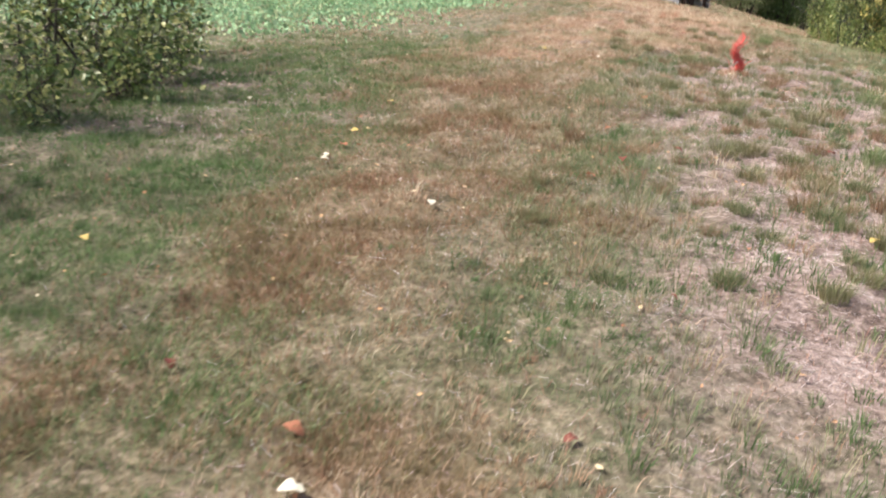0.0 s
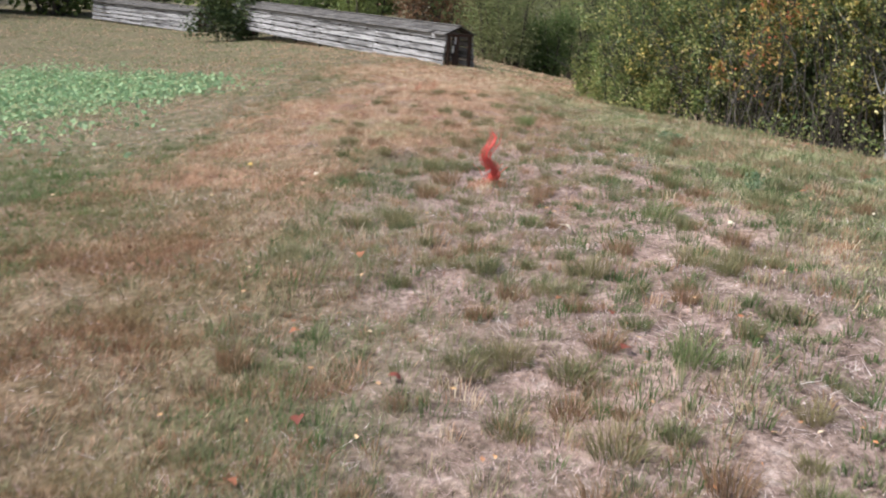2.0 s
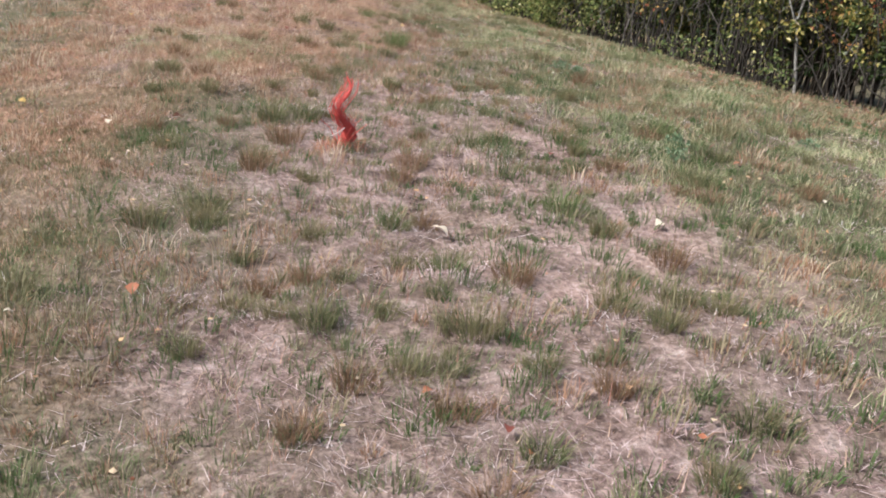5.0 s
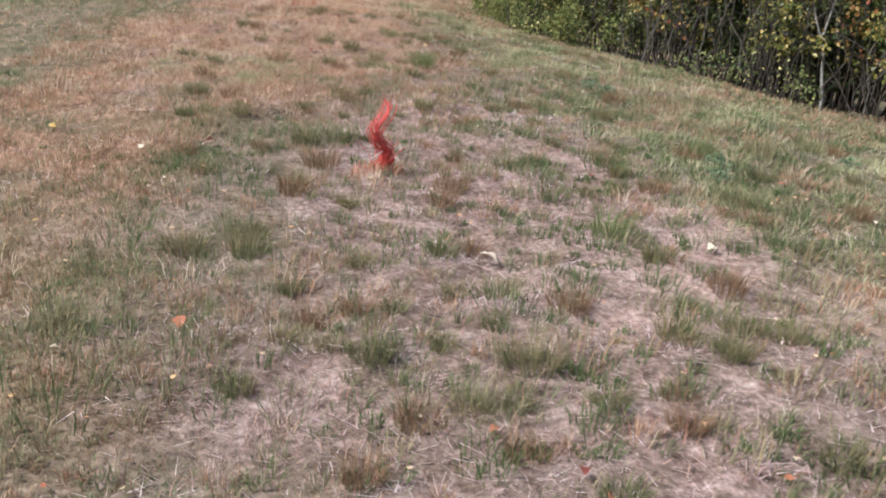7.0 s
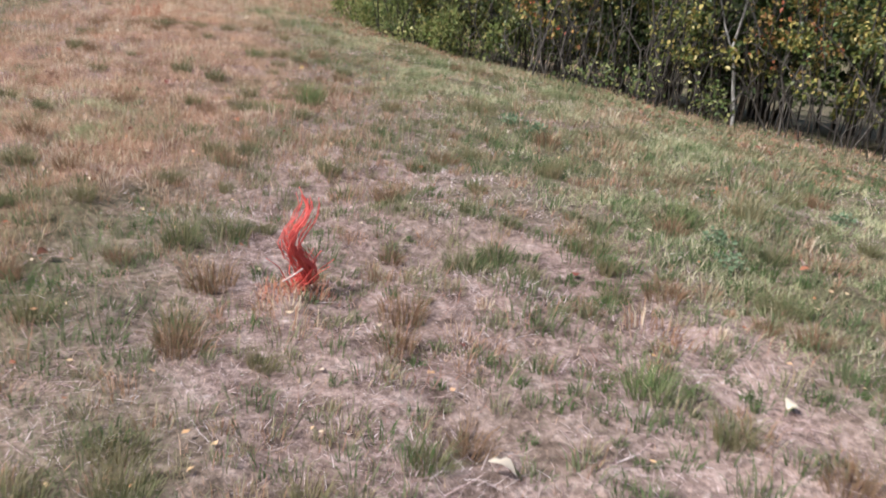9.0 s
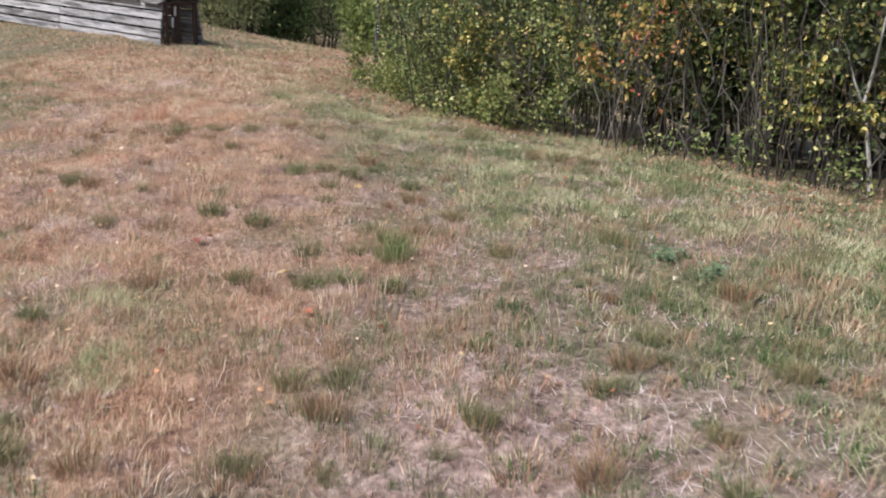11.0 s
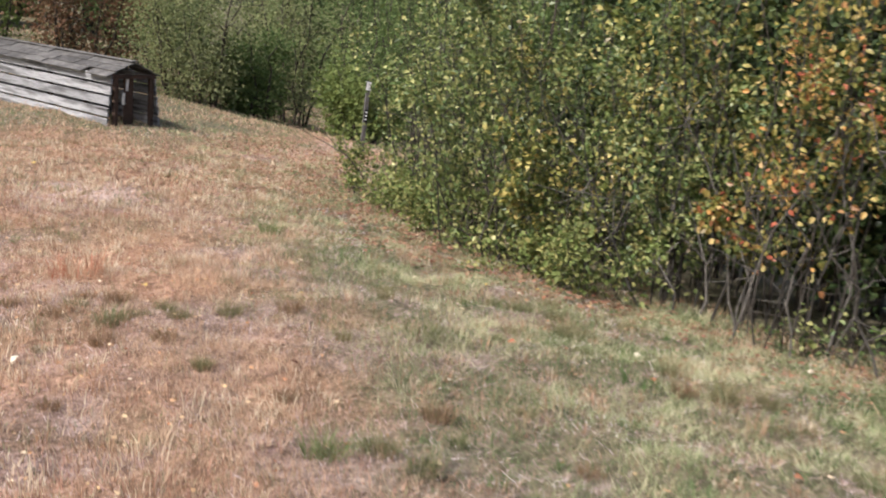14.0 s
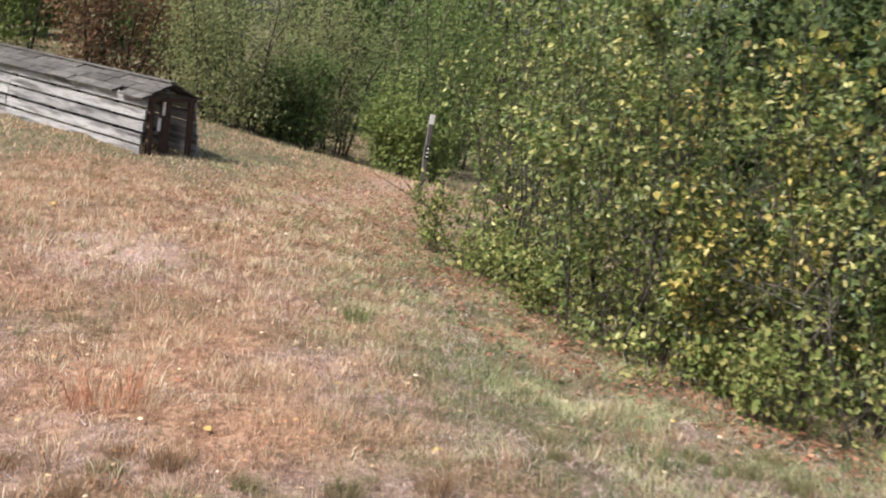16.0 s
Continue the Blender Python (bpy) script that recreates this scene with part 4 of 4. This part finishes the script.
def stained(x, y, r, n, seed, high):
    rg = np.random.default_rng(seed)
    a, q = rg.uniform(0, 6.28, n), r * np.sqrt(rg.uniform(0, 1, n))
    bx, by = x + q * np.cos(a), y + 0.9 * q * np.sin(a)
    v, f = blades(rg, bx, by, rough_land(bx, by), high * rg.uniform(0.5, 1.3, n), 0.005 * rg.uniform(0.6, 1.4, n), rg.uniform(0.2, 1.0, n), True)
    ob = new("orange_grass", mesh_from("orange_grass", v, f, M_ORANGE_GRASS))
    return tagged(ob, "patch of orange-stained grass blades in the turf", "grass", kind="stuff")


stained(0.0, 8.0, 0.13, 200, 78, 0.05)
stained(-0.42, 15.9, 0.17, 110, 79, 0.17)

# ---- the pale forked stem at the front of the shrubs ----
stem = thing("forked_sapling", (4.95, 12.85, gz(4.95, 12.85)), "slender pale forked sapling in front of the shrubs", "sapling")
rg = np.random.default_rng(80)
vs, fs = tube(curve_up(rg, (0, 0, -0.05), (-0.12, 0.1, 0.75), 5, 0.012), np.linspace(0.019, 0.015, 5), 6)
M_PALE_BARK = surface("pale_bark", [(150, 146, 138), (176, 172, 164), (122, 116, 108)], scale=14, bump=0.4, stretch=(1, 1, 0.4))
part("stem", mesh_from("stem", vs, fs, M_PALE_BARK, True), M_PALE_BARK, stem)
vs, fs = tube(curve_up(rg, (-0.12, 0.1, 0.74), (0.08, 0.15, 2.3), 6, 0.02), np.linspace(0.014, 0.004, 6), 6)
part("branch", mesh_from("branch", vs, fs, M_PALE_BARK, True), M_PALE_BARK, stem)
vs, fs = tube(curve_up(rg, (-0.12, 0.1, 0.72), (-0.85, 0.2, 1.75), 6, 0.02), np.linspace(0.011, 0.003, 6), 6)
part("branch", mesh_from("branch", vs, fs, M_PALE_BARK, True), M_PALE_BARK, stem)

# ---- fallen leaves ----
def leaf_mesh(seed, mat, L=0.06):
    """A curled fallen leaf with a midrib fold, a wavy rim and a stalk."""
    rg = np.random.default_rng(seed)
    n = 7
    s = np.linspace(0, 1, n)
    w = L * 0.36 * np.sin(np.pi * np.clip(s * 0.96 + 0.02, 0, 1)) ** 0.7 * (1 + 0.18 * rg.normal(size=n))
    arch = L * (0.28 * np.sin(np.pi * s) * rg.uniform(0.3, 1.2))
    lift = w * rg.uniform(0.2, 0.7)
    mid = np.stack([s * L - L / 2, 0 * s, arch + 0.004], 1)
    lf = np.stack([s * L - L / 2, w, arch + lift + 0.004], 1)
    rt = np.stack([s * L - L / 2, -w, arch + lift * rg.uniform(0.2, 1.0) + 0.004], 1)
    v = np.concatenate([mid, lf, rt])
    f = [(i, i + 1, n + i + 1, n + i) for i in range(n - 1)] + [(i + 1, i, 2 * n + i, 2 * n + i + 1) for i in range(n - 1)]
    return mesh_from("fallen_leaf", v, np.array(f), mat, True)


LEAF_TONES = {"orange": [(182, 124, 94), (164, 106, 82)], "yellow": [(206, 180, 112), (196, 164, 96)], "brown": [(112, 72, 54), (92, 60, 46)], "pale": [(236, 226, 206), (222, 206, 180)], "red": [(138, 84, 72), (124, 70, 60)]}
LEAF = {}
for i, (key, tones) in enumerate(LEAF_TONES.items()):
    mt = plant("fallen_leaf_" + key, tones, glow=0.25, rough=0.6)
    LEAF[key] = [leaf_mesh(600 + 10 * i + j, mt, 0.055 + 0.008 * j) for j in range(3)]
rng = np.random.default_rng(108)


def drop(x, y, key, s=1.0, lift=0.02):
    ob = new("fallen_leaf", LEAF[key][rng.integers(3)])
    ob.matrix_basis = pose(x, y, gz(x, y) + lift, rng.uniform(-18, 18), rng.uniform(-18, 18), rng.uniform(0, 360)) @ Matrix.Diagonal((s * 0.85, s * 0.85, s * 0.6, 1))
    where = "on the straw" if x > -0.5 and y < 11 else "lying in the short grass"
    tagged(ob, {"orange": "orange curled fallen leaf ", "yellow": "yellow fallen leaf ", "brown": "dark brown curled fallen leaf ", "pale": "pale bleached fallen leaf ", "red": "dull red fallen leaf "}[key] + where, "leaf", "fallen leaves")


FALLEN = [(-2.06, 2.21, "red", 1.1), (-1.56, 1.97, "orange", 1.1), (-1.47, 1.72, "pale", 1.5), (-0.8, 2.09, "red", 0.8), (-3.34, 5.86, "pale", 0.8), (-2.32, 4.43, "pale", 0.8),
          (-2.36, 5.88, "yellow", 0.9), (-2.9, 3.1, "yellow", 0.9), (-2.32, 4.76, "orange", 1.1), (-2.34, 4.53, "pale", 0.8), (-1.89, 6.7, "brown", 0.9), (-0.82, 8.4, "brown", 1.1), (0.15, 5.73, "orange", 0.7),
          (0.33, 6.9, "pale", 1.6), (1.27, 7.06, "pale", 0.9), (0.44, 7.56, "red", 0.6), (1.06, 8.09, "red", 0.7), (0.63, 10.75, "red", 0.8), (1.64, 10.36, "pale", 0.7), (0.51, 14.03, "brown", 1.0), (-0.67, 14.36, "pale", 0.9),
          (0.6, 16.07, "yellow", 1.0), (-0.05, 15.53, "yellow", 0.8), (1.2, 13.8, "pale", 0.8), (-0.5, 5.01, "red", 0.8), (0.32, 5.21, "red", 0.9), (0.33, 5.53, "red", 0.9), (-0.9, 5.5, "orange", 0.9), (-1.02, 6.14, "pale", 0.6), (-0.71, 6.36, "orange", 0.9)]
for x, y, key, s in FALLEN:
    drop(x, y, key, s)
for k in range(120):
    y = rng.uniform(3, 23)
    if k % 2:
        x = float(np.interp(y, hy, hx)) - abs(rng.normal(0, 0.7)) + 0.2
        if y < 11:
            continue
    else:
        x = rng.uniform(-2.5, 2.5)
    drop(x, y, ("orange", "yellow", "brown", "pale", "red", "orange", "yellow")[rng.integers(7)], rng.uniform(0.5, 1.0))

M_LITTER = plant("leaf_litter", [(132, 94, 76), (112, 80, 64), (152, 112, 88), (96, 70, 58), (172, 138, 106), (146, 98, 82)], glow=0.15, rough=0.7)
M_FLECK = plant("pale_leaf_flecks", [(226, 206, 176), (206, 172, 126), (186, 128, 92), (214, 190, 150), (160, 104, 78)], glow=0.15, rough=0.7)


def litter(name, seed, n, field, size, mat, label, **zone):
    rg = np.random.default_rng(seed)
    x, y = scatter(rg, n, field, **zone)
    z = rough_land(x, y) + rg.uniform(0.008, 0.035, n)
    v, f = leaves(rg, np.stack([x, y, z], 1), size, droop=0.0, lobes=False)
    v = v.reshape(n, 4, 3)
    v[:, :, 2] = z[:, None] + (v[:, :, 2] - z[:, None]) * 0.35 + 0.004
    return tagged(new(name, mesh_from(name, v.reshape(-1, 3), f, mat)), label, "leaves", kind="stuff")


def at_foot(x, y):
    h = np.interp(y, fy_, fx_)
    return soft(np.abs(x - h + 0.15), 0.2, 0.7) * soft(-y, -16.0, -14.6) + 0.3 * soft(np.abs(x - h), 0.3, 1.3)


litter("leaf_litter", 120, 6500, lambda x, y: np.clip(at_foot(x, y) + 0.5 * soft(line_dist(x, y, TRACK[7:]), 0.5, 1.4), 0, 1) * (0.2 + 0.8 * drift(x, y, 0.4, 45)), 0.05, M_LITTER,
       "brown and rust fallen leaf litter at the shrubs' foot", x0=-1, y0=10, fall=9)
litter("leaf_flecks", 121, 2600, lambda x, y: 0.25 + 0.75 * soft(line_dist(x, y, TRACK), 0.6, 1.6) * soft(-y, -13, -9), 0.028, M_FLECK, "small pale scraps of fallen leaves in the grass", x0=-4, fall=7)
